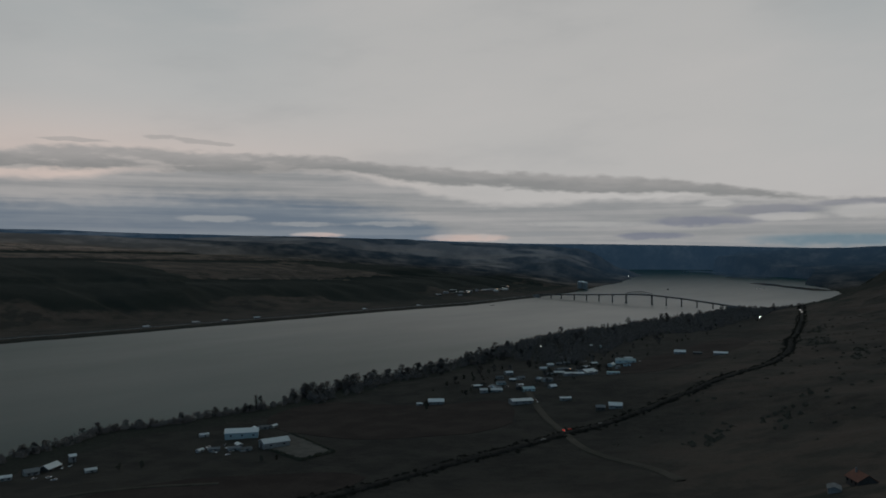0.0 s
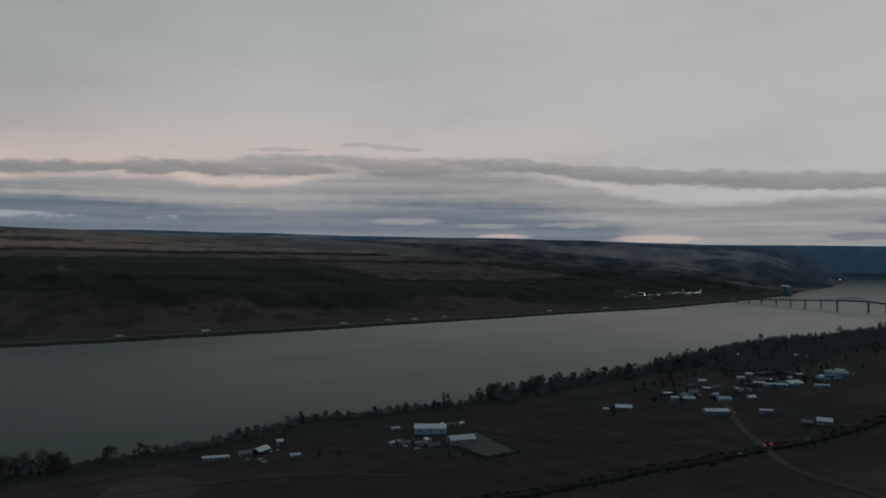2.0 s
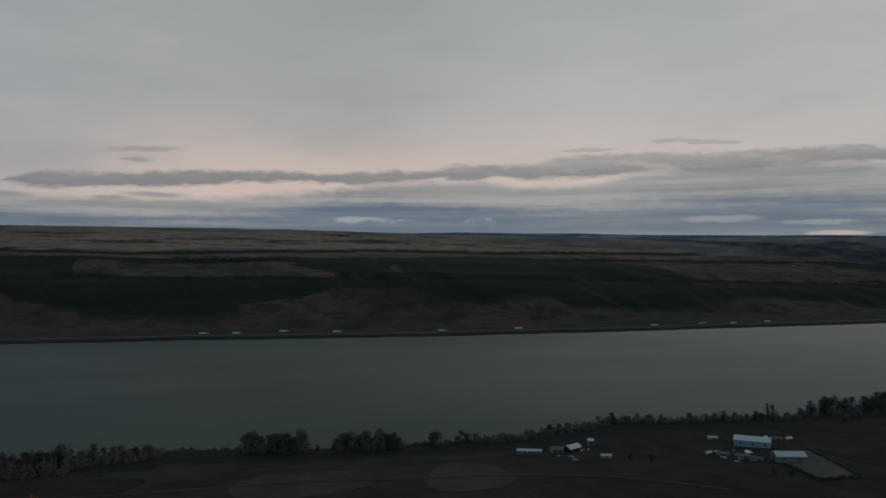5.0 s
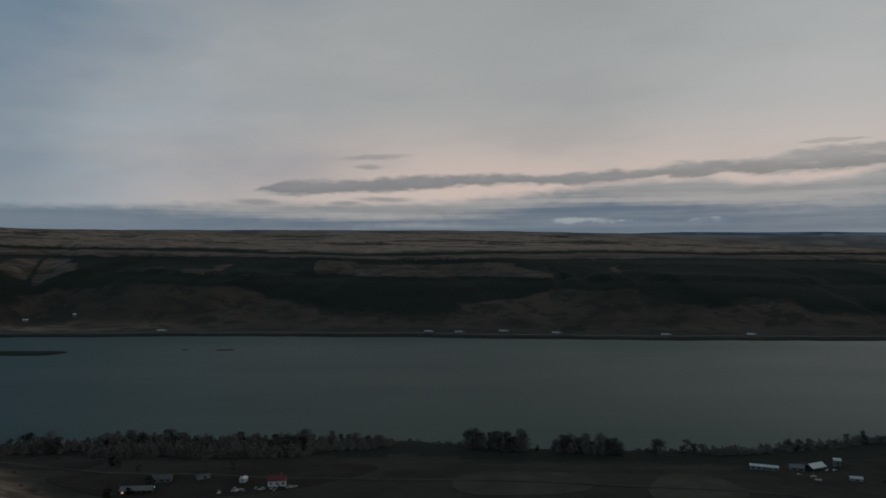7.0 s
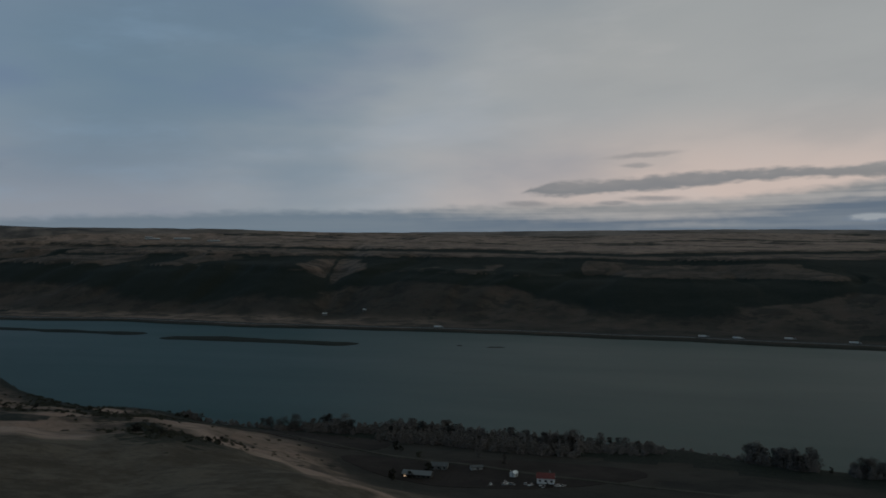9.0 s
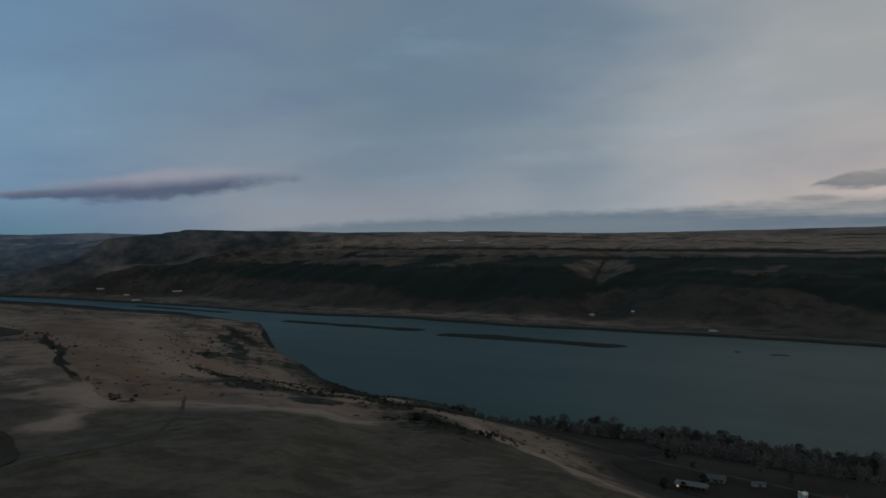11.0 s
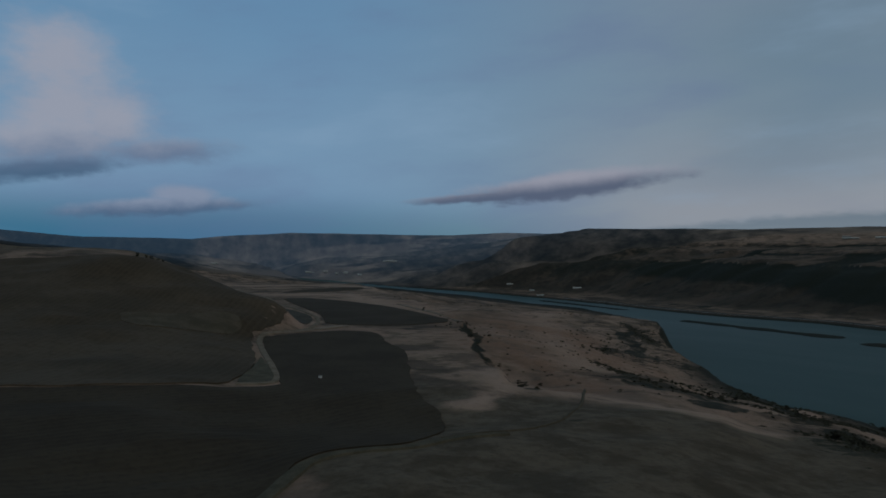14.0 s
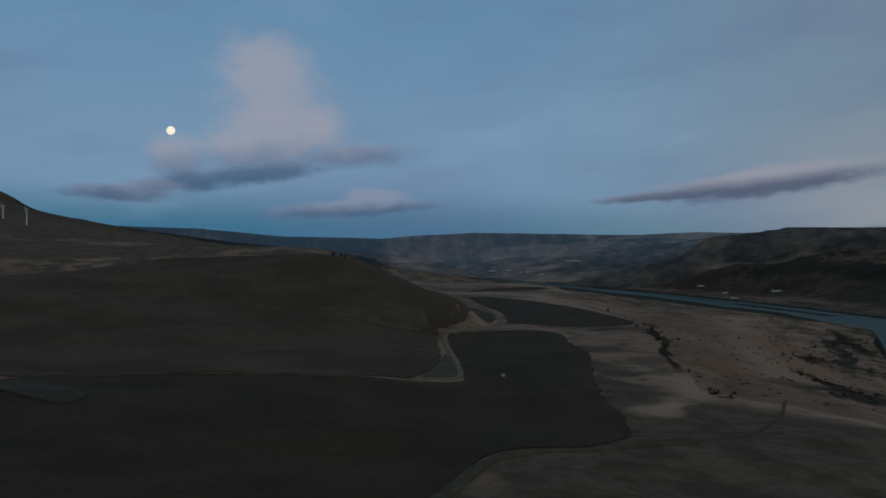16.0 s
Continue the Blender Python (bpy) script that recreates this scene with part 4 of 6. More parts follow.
def field(name, outline, mat, label, lift=0.6, cell=12.0, ragged=4.0, rounds=2):
    """A field that follows the ground, with a slightly uneven edge."""
    pts = rounded(outline, rounds)
    pts = [(x + ragged * noise.noise((x * 0.06, y * 0.06, 1)), y + ragged * noise.noise((x * 0.06, y * 0.06, 5))) for x, y in pts]
    bm = bmesh.new()
    bm.faces.new([bm.verts.new((x, y, 0)) for x, y in pts])
    xs, ys = [p[0] for p in pts], [p[1] for p in pts]
    for axis, lo, hi in ((0, min(xs), max(xs)), (1, min(ys), max(ys))):
        k = math.ceil(lo / cell)
        while k * cell < hi:
            co, no = [0, 0, 0], [0, 0, 0]
            co[axis], no[axis] = k * cell, 1
            bmesh.ops.bisect_plane(bm, geom=bm.verts[:] + bm.edges[:] + bm.faces[:], plane_co=co, plane_no=no)
            k += 1
    bmesh.ops.triangulate(bm, faces=bm.faces[:])
    bmesh.ops.recalc_face_normals(bm, faces=bm.faces[:])
    settle(bm, lift)
    if sum(f.normal.z for f in bm.faces) < 0:
        bmesh.ops.reverse_faces(bm, faces=bm.faces[:])
    rim = bmesh.ops.extrude_edge_only(bm, edges=[e for e in bm.edges if e.is_boundary])["geom"]
    for v in rim:      # the edge of the turf goes down into the ground
        if isinstance(v, bmesh.types.BMVert):
            v.co.z -= lift + 1.5
    return tagged(part(name, bm, mat), label, "field", kind="structure")


def ribbon_mesh(pts, width, lift, step=12.0, crown=0.25, wander=0.0):
    pts = rounded(pts, 2, False)
    line = [Vector((*pts[0], 0))]
    for a, b in zip(pts, pts[1:]):
        a, b = Vector((*a, 0)), Vector((*b, 0))
        n = max(1, int((b - a).length / step))
        line += [a.lerp(b, (i + 1) / n) for i in range(n)]
    bm = bmesh.new()
    rows = []
    for i, p in enumerate(line):
        d = (line[min(i + 1, len(line) - 1)] - line[max(i - 1, 0)]).normalized()
        side = Vector((-d.y, d.x, 0))
        wd = width * (1 + wander * noise.noise(p * 0.03))
        rows.append([bm.verts.new(p + side * wd * k) for k in (-0.56, -0.46, -0.2, 0.2, 0.46, 0.56)])
    settle(bm, lift)
    for r in rows:
        r[2].co.z += crown
        r[3].co.z += crown
        for v in (r[0], r[5]):      # shoulders run out into the ground
            v.co.z -= lift + 0.4
    for a, b in zip(rows, rows[1:]):
        for i in range(5):
            bm.faces.new((a[i], a[i + 1], b[i + 1], b[i]))
    bmesh.ops.recalc_face_normals(bm, faces=bm.faces[:])
    if sum(f.normal.z for f in bm.faces) < 0:
        bmesh.ops.reverse_faces(bm, faces=bm.faces[:])
    return bm


def road(name, pts, width, mat, label, lift=0.6, wander=0.0, category="road"):
    return tagged(part(name, ribbon_mesh(pts, width, lift, wander=wander), mat), label, category, kind="structure")


# vineyards of the bench
field("field_1", [(-461, 91), (-479, 97), (-637, 117), (-752, 132), (-768, 140), (-790, 180), (-808, 223), (-774, 259), (-670, 232), (-624, 232), (-552, 207), (-447, 172), (-409, 159), (-359, 153), (-333, 143),
                  (-310, 130), (-290, 108), (-293, 86), (-285, 68), (-262, 55), (-205, 20), (-130, -60), (-180, -160), (-390, -165), (-450, -108), (-456, -15), (-458, 38)], VINES, "dark dormant vineyard on a level bench")
field("field_2", [(-480, 68), (-540, 88), (-603, 102), (-690, 112), (-742, 121), (-764, 126), (-800, 150), (-840, 172), (-880, 184), (-930, 180), (-1000, 160), (-1085, 112), (-1020, 30), (-1045, -80), (-1036, -190), (-985, -340), (-800, -330),
                  (-500, -240), (-396, -162), (-455, -105), (-459, -15), (-462, 39)], VINES_2, "brown hillside vineyard above the bench road", lift=0.9)
field("field_3", [(-1555, 310), (-1522, 364), (-1390, 405), (-1180, 419), (-975, 403), (-870, 394), (-843, 313), (-876, 256), (-922, 236), (-1008, 262), (-1114, 272), (-1351, 290)], VINES, "dark vineyard block beyond the farm track")
field("field_4", [(-2004, 494), (-2093, 642), (-1931, 615), (-1797, 443), (-1781, 349), (-1890, 410)], VINES, "far dark vineyard block on the bench")
field("field_16", [(-1240, 246), (-1100, 254), (-990, 242), (-930, 222), (-890, 206), (-990, 212), (-1120, 214)], PASTURE, "dry grass at the foot of the hill")
field("field_17", [(-788, 156), (-812, 190), (-835, 222), (-858, 256), (-884, 252), (-862, 222), (-828, 190), (-800, 160)], SAND, "pale sandy strip between vineyard blocks", lift=0.8)
field("field_15", [(-734, 4), (-712, 19), (-722, 63), (-733, 104), (-770, 118), (-800, 112), (-790, 90), (-778, 43), (-768, 6)], MEADOW, "paler grassy hollow in the hillside vineyard", lift=1.6)
field("field_5", [(-335, -105), (-350, -95), (-385, -110), (-400, -140), (-370, -150)], PASTURE, "small pale grass patch beside the vineyard", lift=1.3)
# orchards and pastures along the river
field("field_6", [(480, 470), (590, 345), (700, 395), (735, 440), (660, 500), (640, 610), (520, 600)], ORCHARD, "dark bare orchard ground by the river", lift=0.22)
field("field_7", [(20, 488), (30, 566), (132, 560), (116, 488)], PASTURE, "worn pasture on the river flat", lift=0.22)
field("field_8", [(140, 470), (178, 552), (212, 550), (222, 500), (200, 460)], PASTURE, "worn pasture beside a field lane", lift=0.22)
field("field_9", [(-260, 560), (-170, 566), (-120, 600), (-40, 610), (-20, 575), (-100, 500), (-180, 500), (-250, 520)], ORCHARD, "dark orchard ground below the hillside", lift=0.22)
field("field_10", [(1000, 330), (1250, 300), (1500, 330), (1500, 400), (1300, 390), (1050, 420), (930, 400)], ORCHARD, "dark ploughed field near the village", lift=0.22)
field("field_11", [(-430, 590), (-300, 560), (-240, 580), (-250, 640), (-350, 640)], ORCHARD, "dark narrow field between hill and river", lift=0.22)
field("field_12", [(240, 380), (340, 360), (420, 345), (410, 400), (330, 470), (250, 470)], ORCHARD, "dark fallow field beside the railway", lift=0.22)
field("field_13", [(487, 509), (463, 433), (427, 435), (435, 477)], YARD, "bare sandy riding yard inside a hedge", lift=0.6, ragged=1.0, rounds=0)
# tracks and roads
road("road_1", [(-2600, 300), (-2419, 282), (-1849, 284), (-1560, 290), (-1380, 266), (-1289, 262), (-1188, 264), (-1042, 257), (-948, 238), (-880, 216), (-830, 194), (-788, 152), (-758, 129), (-639, 114), (-560, 106), (-487, 96), (-474, 84), (-474, 68)], 5.0, GRAVEL,
     "pale gravel farm road along the vineyards", 0.8, 0.3)
road("road_2", [(-288, 154), (-288, 132), (-286, 121), (-281, 105), (-283, 83), (-276, 66), (-262, 55), (-235, 38), (-190, 8)], 6.5, HEADLAND, "grassy headland track round the vineyard", 0.8, 0.5)
road("road_3", [(-1250, 455), (-1100, 437), (-967, 420), (-880, 400), (-845, 390)], 8, SAND, "pale track along the rim", 0.9, 0.5)
road("road_4", [(785, 430), (700, 370), (640, 322), (609, 296), (570, 266), (540, 236), (515, 190), (470, 150)], 7, PASTURE, "grey country lane to the crossing", 0.6)
road("road_5", [(-301, 129), (-293, 161), (-315, 197), (-350, 230), (-384, 256), (-450, 300), (-520, 350)], 1.9, MEADOW, "worn wheel track over the hillside", 0.4)
field("field_14", [(-472, 68), (-478, 94), (-520, 99), (-568, 103), (-620, 108), (-560, 95), (-505, 76)], HEADLAND, "pale gravel turning place at the vineyard corner", lift=1.0, ragged=1.0)
road("road_6", [(-560, 640), (-470, 610), (-380, 610), (-260, 575), (-150, 556), (0, 540), (150, 512), (300, 470), (345, 430)], 5, PASTURE, "narrow grey riverside road", 0.6)
RAIL = [(200, 365), (345, 347), (418, 333), (533, 309), (608, 296), (789, 258), (964, 225), (1110, 212), (1208, 225), (1400, 262), (1565, 280), (1904, 330), (2300, 400)]
tagged(part("railway", ribbon_mesh(RAIL, 9, 0.9, crown=0.8), BALLAST), "dark railway embankment across the fields", "railway", kind="structure")
SHORE_X = np.arange(-4200, 3200, 60.0)
HIGHWAY = list(zip(SHORE_X, shore(FAR_SHORE, SHORE_X) + 48))
tagged(part("highway", ribbon_mesh(HIGHWAY, 22, 0.5, step=30), ASPHALT), "grey riverside highway on the far bank", "road", kind="structure")
RAIL_PALE = material("galvanised_rail", plain((0.30, 0.30, 0.29), 0.5, 0.3))


def guard_rail(offset):
    """Steel rail beside the highway: one long W-beam on its posts."""
    x = np.arange(-3000, 2800, 20.0)
    y = shore(FAR_SHORE, x) + offset
    z = height(x, y)
    bm = bmesh.new()
    prev = None
    for px, py, pz in zip(x, y, z):
        ring = [bm.verts.new((px, py + dy, max(pz, 1.0) + dz)) for dy, dz in ((0, 0.5), (0.35, 0.8), (0, 1.1), (-0.2, 0.8))]
        if prev:
            for i in range(4):
                bm.faces.new((prev[i], ring[i], ring[(i + 1) % 4], prev[(i + 1) % 4]))
        prev = ring
        bmesh.ops.create_cube(bm, size=1, matrix=Matrix.Translation((px, py - 0.3, max(pz, 1.0) + 0.4)) @ Matrix.Diagonal((0.25, 0.25, 1.4, 1)))
    return tagged(part("guard_rail", bm, RAIL_PALE), "long pale steel guard rail beside the highway", "guard rail", kind="stuff")


guard_rail(33.0)

# ================= trees and scrub =================
BARK = material("grey_bark", plain((0.080, 0.072, 0.067), 0.95, spread=0.3, scale=2))
TWIGS = material("bare_twigs", plain((0.118, 0.106, 0.100), 0.95, spread=0.30, scale=0.5, spec=0.1))
SCRUB = material("dark_scrub_leaves", plain((0.066, 0.066, 0.050), 0.95, spread=0.35, scale=0.6, spec=0.1))
SAGE = material("grey_sage", plain((0.066, 0.064, 0.052), 0.95, spread=0.35, scale=0.6, spec=0.1))


def cone(bm, a, b, ra, rb, sides=6):
    a, b = Vector(a), Vector(b)
    q = (b - a).to_track_quat("Z", "Y")
    rings = []
    for p, r in ((a, ra), (b, rb)):
        rings.append([bm.verts.new(p + q @ Vector((r * math.cos(2 * math.pi * i / sides), r * math.sin(2 * math.pi * i / sides), 0))) for i in range(sides)])
    for i in range(sides):
        bm.faces.new((rings[0][i], rings[0][(i + 1) % sides], rings[1][(i + 1) % sides], rings[1][i]))


def tree(name, tall, spread, base, lobes, sprigs, leaf, mat, label, seed):
    """A tapered trunk with limbs, and a crown of many small sprigs gathered in uneven lobes."""
    rnd = random.Random(seed)
    root = tagged(new(name), label, "tree" if tall > 5 else "shrub")
    bm = bmesh.new()
    cone(bm, (0, 0, -1.0), (0.1 * spread, 0, tall * 0.45), tall * 0.022 + 0.08, tall * 0.013 + 0.04)
    cone(bm, (0.1 * spread, 0, tall * 0.45), (0, 0.08 * spread, tall * 0.9), tall * 0.013 + 0.04, 0.03)
    hearts = []
    for i in range(lobes):
        a, h = i * 2.4 + rnd.uniform(-0.5, 0.5), rnd.uniform(base + 0.08, 0.92)
        out = spread * rnd.uniform(0.25, 0.75) * (1 - 0.55 * max(0, h - 0.55) / 0.45)
        c = Vector((out * math.cos(a), out * math.sin(a), tall * h))
        cone(bm, (0, 0, tall * max(0.12, h - 0.28)), c, tall * 0.008 + 0.03, 0.02, 4)
        hearts.append((c, spread * rnd.uniform(0.30, 0.52), tall * rnd.uniform(0.09, 0.17)))
    part("trunk", bm, BARK, root)
    verts, faces = [], []
    for i in range(sprigs):
        c, rx, rz = hearts[i % lobes]
        d = Vector((rnd.gauss(0, 1), rnd.gauss(0, 1), rnd.gauss(0, 1))).normalized() * rnd.uniform(0.25, 1.0) ** 0.5
        p = c + Vector((d.x * rx, d.y * rx, d.z * rz))
        p.z = min(max(p.z, 0.05 * tall), tall)
        u = Vector((rnd.gauss(0, 1), rnd.gauss(0, 1), rnd.gauss(0, 0.8))).normalized() * leaf * rnd.uniform(0.6, 1.3)
        v = u.orthogonal().normalized() * leaf * rnd.uniform(0.3, 0.7)
        k = len(verts)
        verts += [p - u, p + v, p + u, p - v * 0.8]
        faces += [(k, k + 1, k + 2), (k, k + 2, k + 3)]
    me = bpy.data.meshes.new("crown")
    me.from_pydata(verts, [], faces)
    me.materials.append(mat)
    crown = new("crown", me)
    crown.parent = root
    return root


KINDS = {
    "wide": [tree("cottonwood_tree", 19, 7.6, 0.04, 22, 2400, 0.40, TWIGS, "tall bare grey cottonwood on the river bank", 1),
             tree("cottonwood_tree", 16, 7.2, 0.03, 20, 2200, 0.40, TWIGS, "broad bare grey cottonwood on the river bank", 2),
             tree("cottonwood_tree", 13, 6.8, 0.02, 18, 1900, 0.40, TWIGS, "low bare spreading tree by the water", 3)],
    "tall": [tree("poplar_tree", 22, 3.8, 0.03, 20, 1500, 0.38, TWIGS, "slim upright poplar in a row by the river", 4),
             tree("poplar_tree", 18, 3.5, 0.03, 18, 1400, 0.38, TWIGS, "slim grey poplar beside the water", 5)],
    "dark": [tree("juniper_tree", 9, 3.4, 0.08, 9, 420, 0.6, SCRUB, "dark evergreen tree near the houses", 6),
             tree("juniper_tree", 12, 3.2, 0.06, 10, 460, 0.65, SCRUB, "tall dark evergreen beside a farmyard", 7)],
    "shrub": [tree("shrub", 3.4, 2.6, 0.05, 6, 170, 0.5, SCRUB, "dark rounded scrub bush on dry ground", 8),
              tree("shrub", 2.6, 3.0, 0.05, 6, 170, 0.5, SCRUB, "low sprawling dark scrub bush", 9),
              tree("shrub", 4.6, 3.2, 0.05, 7, 220, 0.55, SAGE, "tall grey thicket of bare brush", 10)],
}
for kind_list in KINDS.values():      # the first of each kind stands at the edge of the village wood
    for i, t0 in enumerate(kind_list):
        px, py = 1010 + 47 * i + 11 * len(t0.name), 640 - 7 * i
        t0.location = (px, py, ground(px, py))
spots_rnd = random.Random(77)


def plant(kind, x, y, size=1.0, group=""):
    src = spots_rnd.choice(KINDS[kind])
    z = ground(x, y)
    if z < 0.4:
        return
    s = size * spots_rnd.uniform(0.78, 1.2)
    m = Matrix.Translation((x, y, z - 0.2)) @ Matrix.Rotation(spots_rnd.uniform(0, 6.28), 4, "Z") @ Matrix.Diagonal((s, s, s * spots_rnd.uniform(0.9, 1.12), 1))
    t = copy_thing(src, m)
    if group:
        t["group"] = group


def shore_row(kind, x0, x1, count, size=1.0, back=(6, 26)):
    for i in range(count):
        x = x0 + (x1 - x0) * (i + spots_rnd.uniform(0.1, 0.9)) / count
        plant(kind, x, float(shore(NEAR_SHORE, np.array([x]))[0]) - spots_rnd.uniform(*back), size, "trees along the near river bank")


for row in ([("wide", -470, -440, 2, 0.55), ("wide", -400, -352, 9, 0.75), ("wide", -345, -300, 9, 0.8), ("wide", -268, -170, 26, 0.8, (8, 45))],
            [("wide", -168, -92, 22, 0.8, (8, 50)), ("wide", -92, -30, 8, 0.55), ("tall", 45, 92, 7, 0.7), ("wide", 45, 60, 7, 0.85), ("wide", 66, 94, 11, 0.85), ("dark", 101, 104, 1, 0.7)],
            [("wide", 118, 172, 16, 0.8), ("wide", 200, 206, 3, 0.8), ("wide", 222, 240, 4, 0.6), ("wide", 318, 345, 6, 0.55)],
            [("wide", 380, 560, 22, 0.5), ("tall", 553, 560, 2, 0.8), ("wide", 585, 612, 2, 0.7)],
            [("wide", 622, 668, 8, 0.85), ("wide", 670, 720, 7, 0.75, (4, 20)), ("wide", 690, 860, 20, 0.85, (5, 40)), ("wide", 860, 1100, 22, 0.85, (5, 70))],
            [("wide", 1090, 1500, 22, 0.9, (6, 130)), ("wide", 1500, 2600, 22, 0.9, (6, 130))]):
    for kind, x0, x1, count, *rest in row:
        shore_row(kind, x0, x1, count, *rest)


def thicket(name, spots, mat, label, leaf=0.8, seed=5):
    """Countless bushes and small trees, joined: (x, y, height, radius) each."""
    rnd = random.Random(seed)
    verts, faces = [], []
    zs = height(np.array([s_[0] for s_ in spots]), np.array([s_[1] for s_ in spots]))
    for (x, y, tall, rad), z in zip(spots, zs):
        if z < 0.4:
            continue
        for _ in range(int(26 + 9 * tall)):
            a, q, h = rnd.uniform(0, 6.283), rnd.random() ** 0.6, rnd.random()
            rr = rad * q * (0.55 + 0.45 * math.sin(math.pi * min(1, h * 0.9 + 0.15)))
            p = Vector((x + rr * math.cos(a), y + rr * math.sin(a), z + tall * h * (1 - 0.35 * q * q) - 0.3))
            u = Vector((rnd.gauss(0, 1), rnd.gauss(0, 1), rnd.gauss(0, 0.9))).normalized() * leaf * rnd.uniform(0.6, 1.4)
            v = u.orthogonal().normalized() * leaf * rnd.uniform(0.35, 0.8)
            k = len(verts)
            verts += [p - u, p + v, p + u, p - v * 0.8]
            faces += [(k, k + 1, k + 2), (k, k + 2, k + 3)]
    me = bpy.data.meshes.new(name)
    me.from_pydata(verts, [], faces)
    me.materials.append(mat)
    return tagged(new(name, me), label, "brush", kind="stuff")


def shore_y(x):
    return shore(NEAR_SHORE, np.asarray(x, float))


def along(x0, x1, count, back, tall, rad):
    xs = np.array([spots_rnd.uniform(x0, x1) for _ in range(count)])
    return [(x, y - spots_rnd.uniform(*back), spots_rnd.uniform(*tall), spots_rnd.uniform(*rad)) for x, y in zip(xs, shore_y(xs))]


thicket("river_brush", along(-440, -260, 90, (4, 34), (3, 7), (2, 4)) + along(-480, -455, 30, (4, 20), (4, 10), (2, 4)) + along(-268, -88, 520, (6, 60), (6, 14), (2.5, 5)) + along(-350, -270, 110, (6, 26), (5, 11), (2.5, 4.5)) + along(-95, -20, 110, (5, 40), (3.5, 8), (2, 4)) + along(-90, 240, 60, (4, 16), (1.5, 3.5), (1.5, 3)) + along(45, 62, 26, (6, 24), (7, 14), (2, 4)) + along(66, 94, 40, (6, 24), (6, 14), (2, 4)) + along(118, 172, 60, (6, 24), (5, 11), (2, 4)) + along(240, 620, 260, (4, 26), (3, 7.5), (2, 4)),
        TWIGS, "grey-brown leafless brush along the river bank", seed=11)
thicket("river_wood", along(620, 1100, 270, (4, 55), (4, 10.5), (2.5, 4.5)) + along(1050, 1600, 760, (4, 200), (6, 13), (3, 6)) + along(1600, 2620, 1100, (4, 240), (5, 12), (3, 7)),
        TWIGS, "dense leafless woodland between village and river", 1.1, seed=12)
rail_spots = []
line = [Vector((*p, 0)) for p in rounded(RAIL, 2, False)]
for a, b in zip(line, line[1:]):
    side = Vector((a.y - b.y, b.x - a.x, 0)).normalized()
    for i in range(max(1, int((b - a).length / 0.8))):
        p = a.lerp(b, spots_rnd.random()) + side * spots_rnd.gauss(0, 4.5)
        rail_spots.append((p.x, p.y, spots_rnd.uniform(1.0, 2.6), spots_rnd.uniform(1.5, 3)))
thicket("rail_brush", rail_spots, SAGE, "dark brush lining the railway embankment", 0.7, seed=13)
hill_spots = []
for cx, cy, n, r in ((-534, 621, 16, 18), (-599, 537, 22, 34), (-608, 506, 18, 26), (-744, 749, 20, 30), (-638, 680, 20, 26), (-476, 652, 12, 16), (-287, 438, 16, 22), (-284, 375, 18, 26),
                     (-330, 400, 22, 26), (-1090, 890, 26, 40), (-1280, 830, 20, 60), (-1460, 554, 14, 30), (-1700, 900, 24, 90), (-1000, 700, 24, 60), (-900, 600, 16, 60), (-420, 460, 18, 30)):
    hill_spots += [(cx + spots_rnd.gauss(0, r * 0.7), cy + spots_rnd.gauss(0, r * 0.5), spots_rnd.uniform(0.8, 2.8), spots_rnd.uniform(1.2, 3.2)) for _ in range(n)]
hill_spots += [(spots_rnd.uniform(-1100, -250), spots_rnd.uniform(330, 800), spots_rnd.uniform(0.5, 1.3), spots_rnd.uniform(1, 2.6)) for _ in range(420)]
for pts, wide in SAGE_LINES:
    for (ax, ay), (bx, by) in zip(pts, pts[1:]):
        for i in range(int(math.hypot(bx - ax, by - ay) * 0.7)):
            k = spots_rnd.random()
            hill_spots.append((ax + (bx - ax) * k + spots_rnd.gauss(0, wide * 0.45), ay + (by - ay) * k + spots_rnd.gauss(0, wide * 0.45), spots_rnd.uniform(0.6, 2.0), spots_rnd.uniform(1.2, 3.0)))
thicket("hillside_scrub", hill_spots, SCRUB, "dark sage and scrub scattered over dry slopes", 0.6, seed=14)
hedge = []
for a, b in (((487, 509), (463, 433)), ((463, 433), (427, 435)), ((427, 435), (435, 477))):
    for i in range(46):
        k = (i + spots_rnd.random()) / 46
        hedge.append((a[0] + (b[0] - a[0]) * k + spots_rnd.gauss(0, 0.7), a[1] + (b[1] - a[1]) * k + spots_rnd.gauss(0, 0.7), spots_rnd.uniform(1.6, 3), spots_rnd.uniform(1.2, 2)))
thicket("yard_hedge", hedge, SCRUB, "dark hedge round the sandy yard", 0.6, seed=15)
west_spots = [(spots_rnd.uniform(560, 1900), spots_rnd.uniform(40, 280), spots_rnd.uniform(0.8, 2.6), spots_rnd.uniform(1.5, 4)) for _ in range(150)]
for cx, cy, n in ((1250, 190, 30), (1330, 215, 22), (1100, 120, 26), (700, 130, 22), (620, 170, 18), (2300, 380, 50), (2400, 420, 50), (2560, 330, 50), (2500, 260, 40), (2650, 300, 40), (1600, 250, 30)):
    west_spots += [(cx + spots_rnd.gauss(0, 38), cy + spots_rnd.gauss(0, 9), spots_rnd.uniform(1.5, 4), spots_rnd.uniform(2, 4)) for _ in range(n)]
thicket("western_scrub", west_spots, SAGE, "dark scrub scattered over the western slope", 0.8, seed=16)
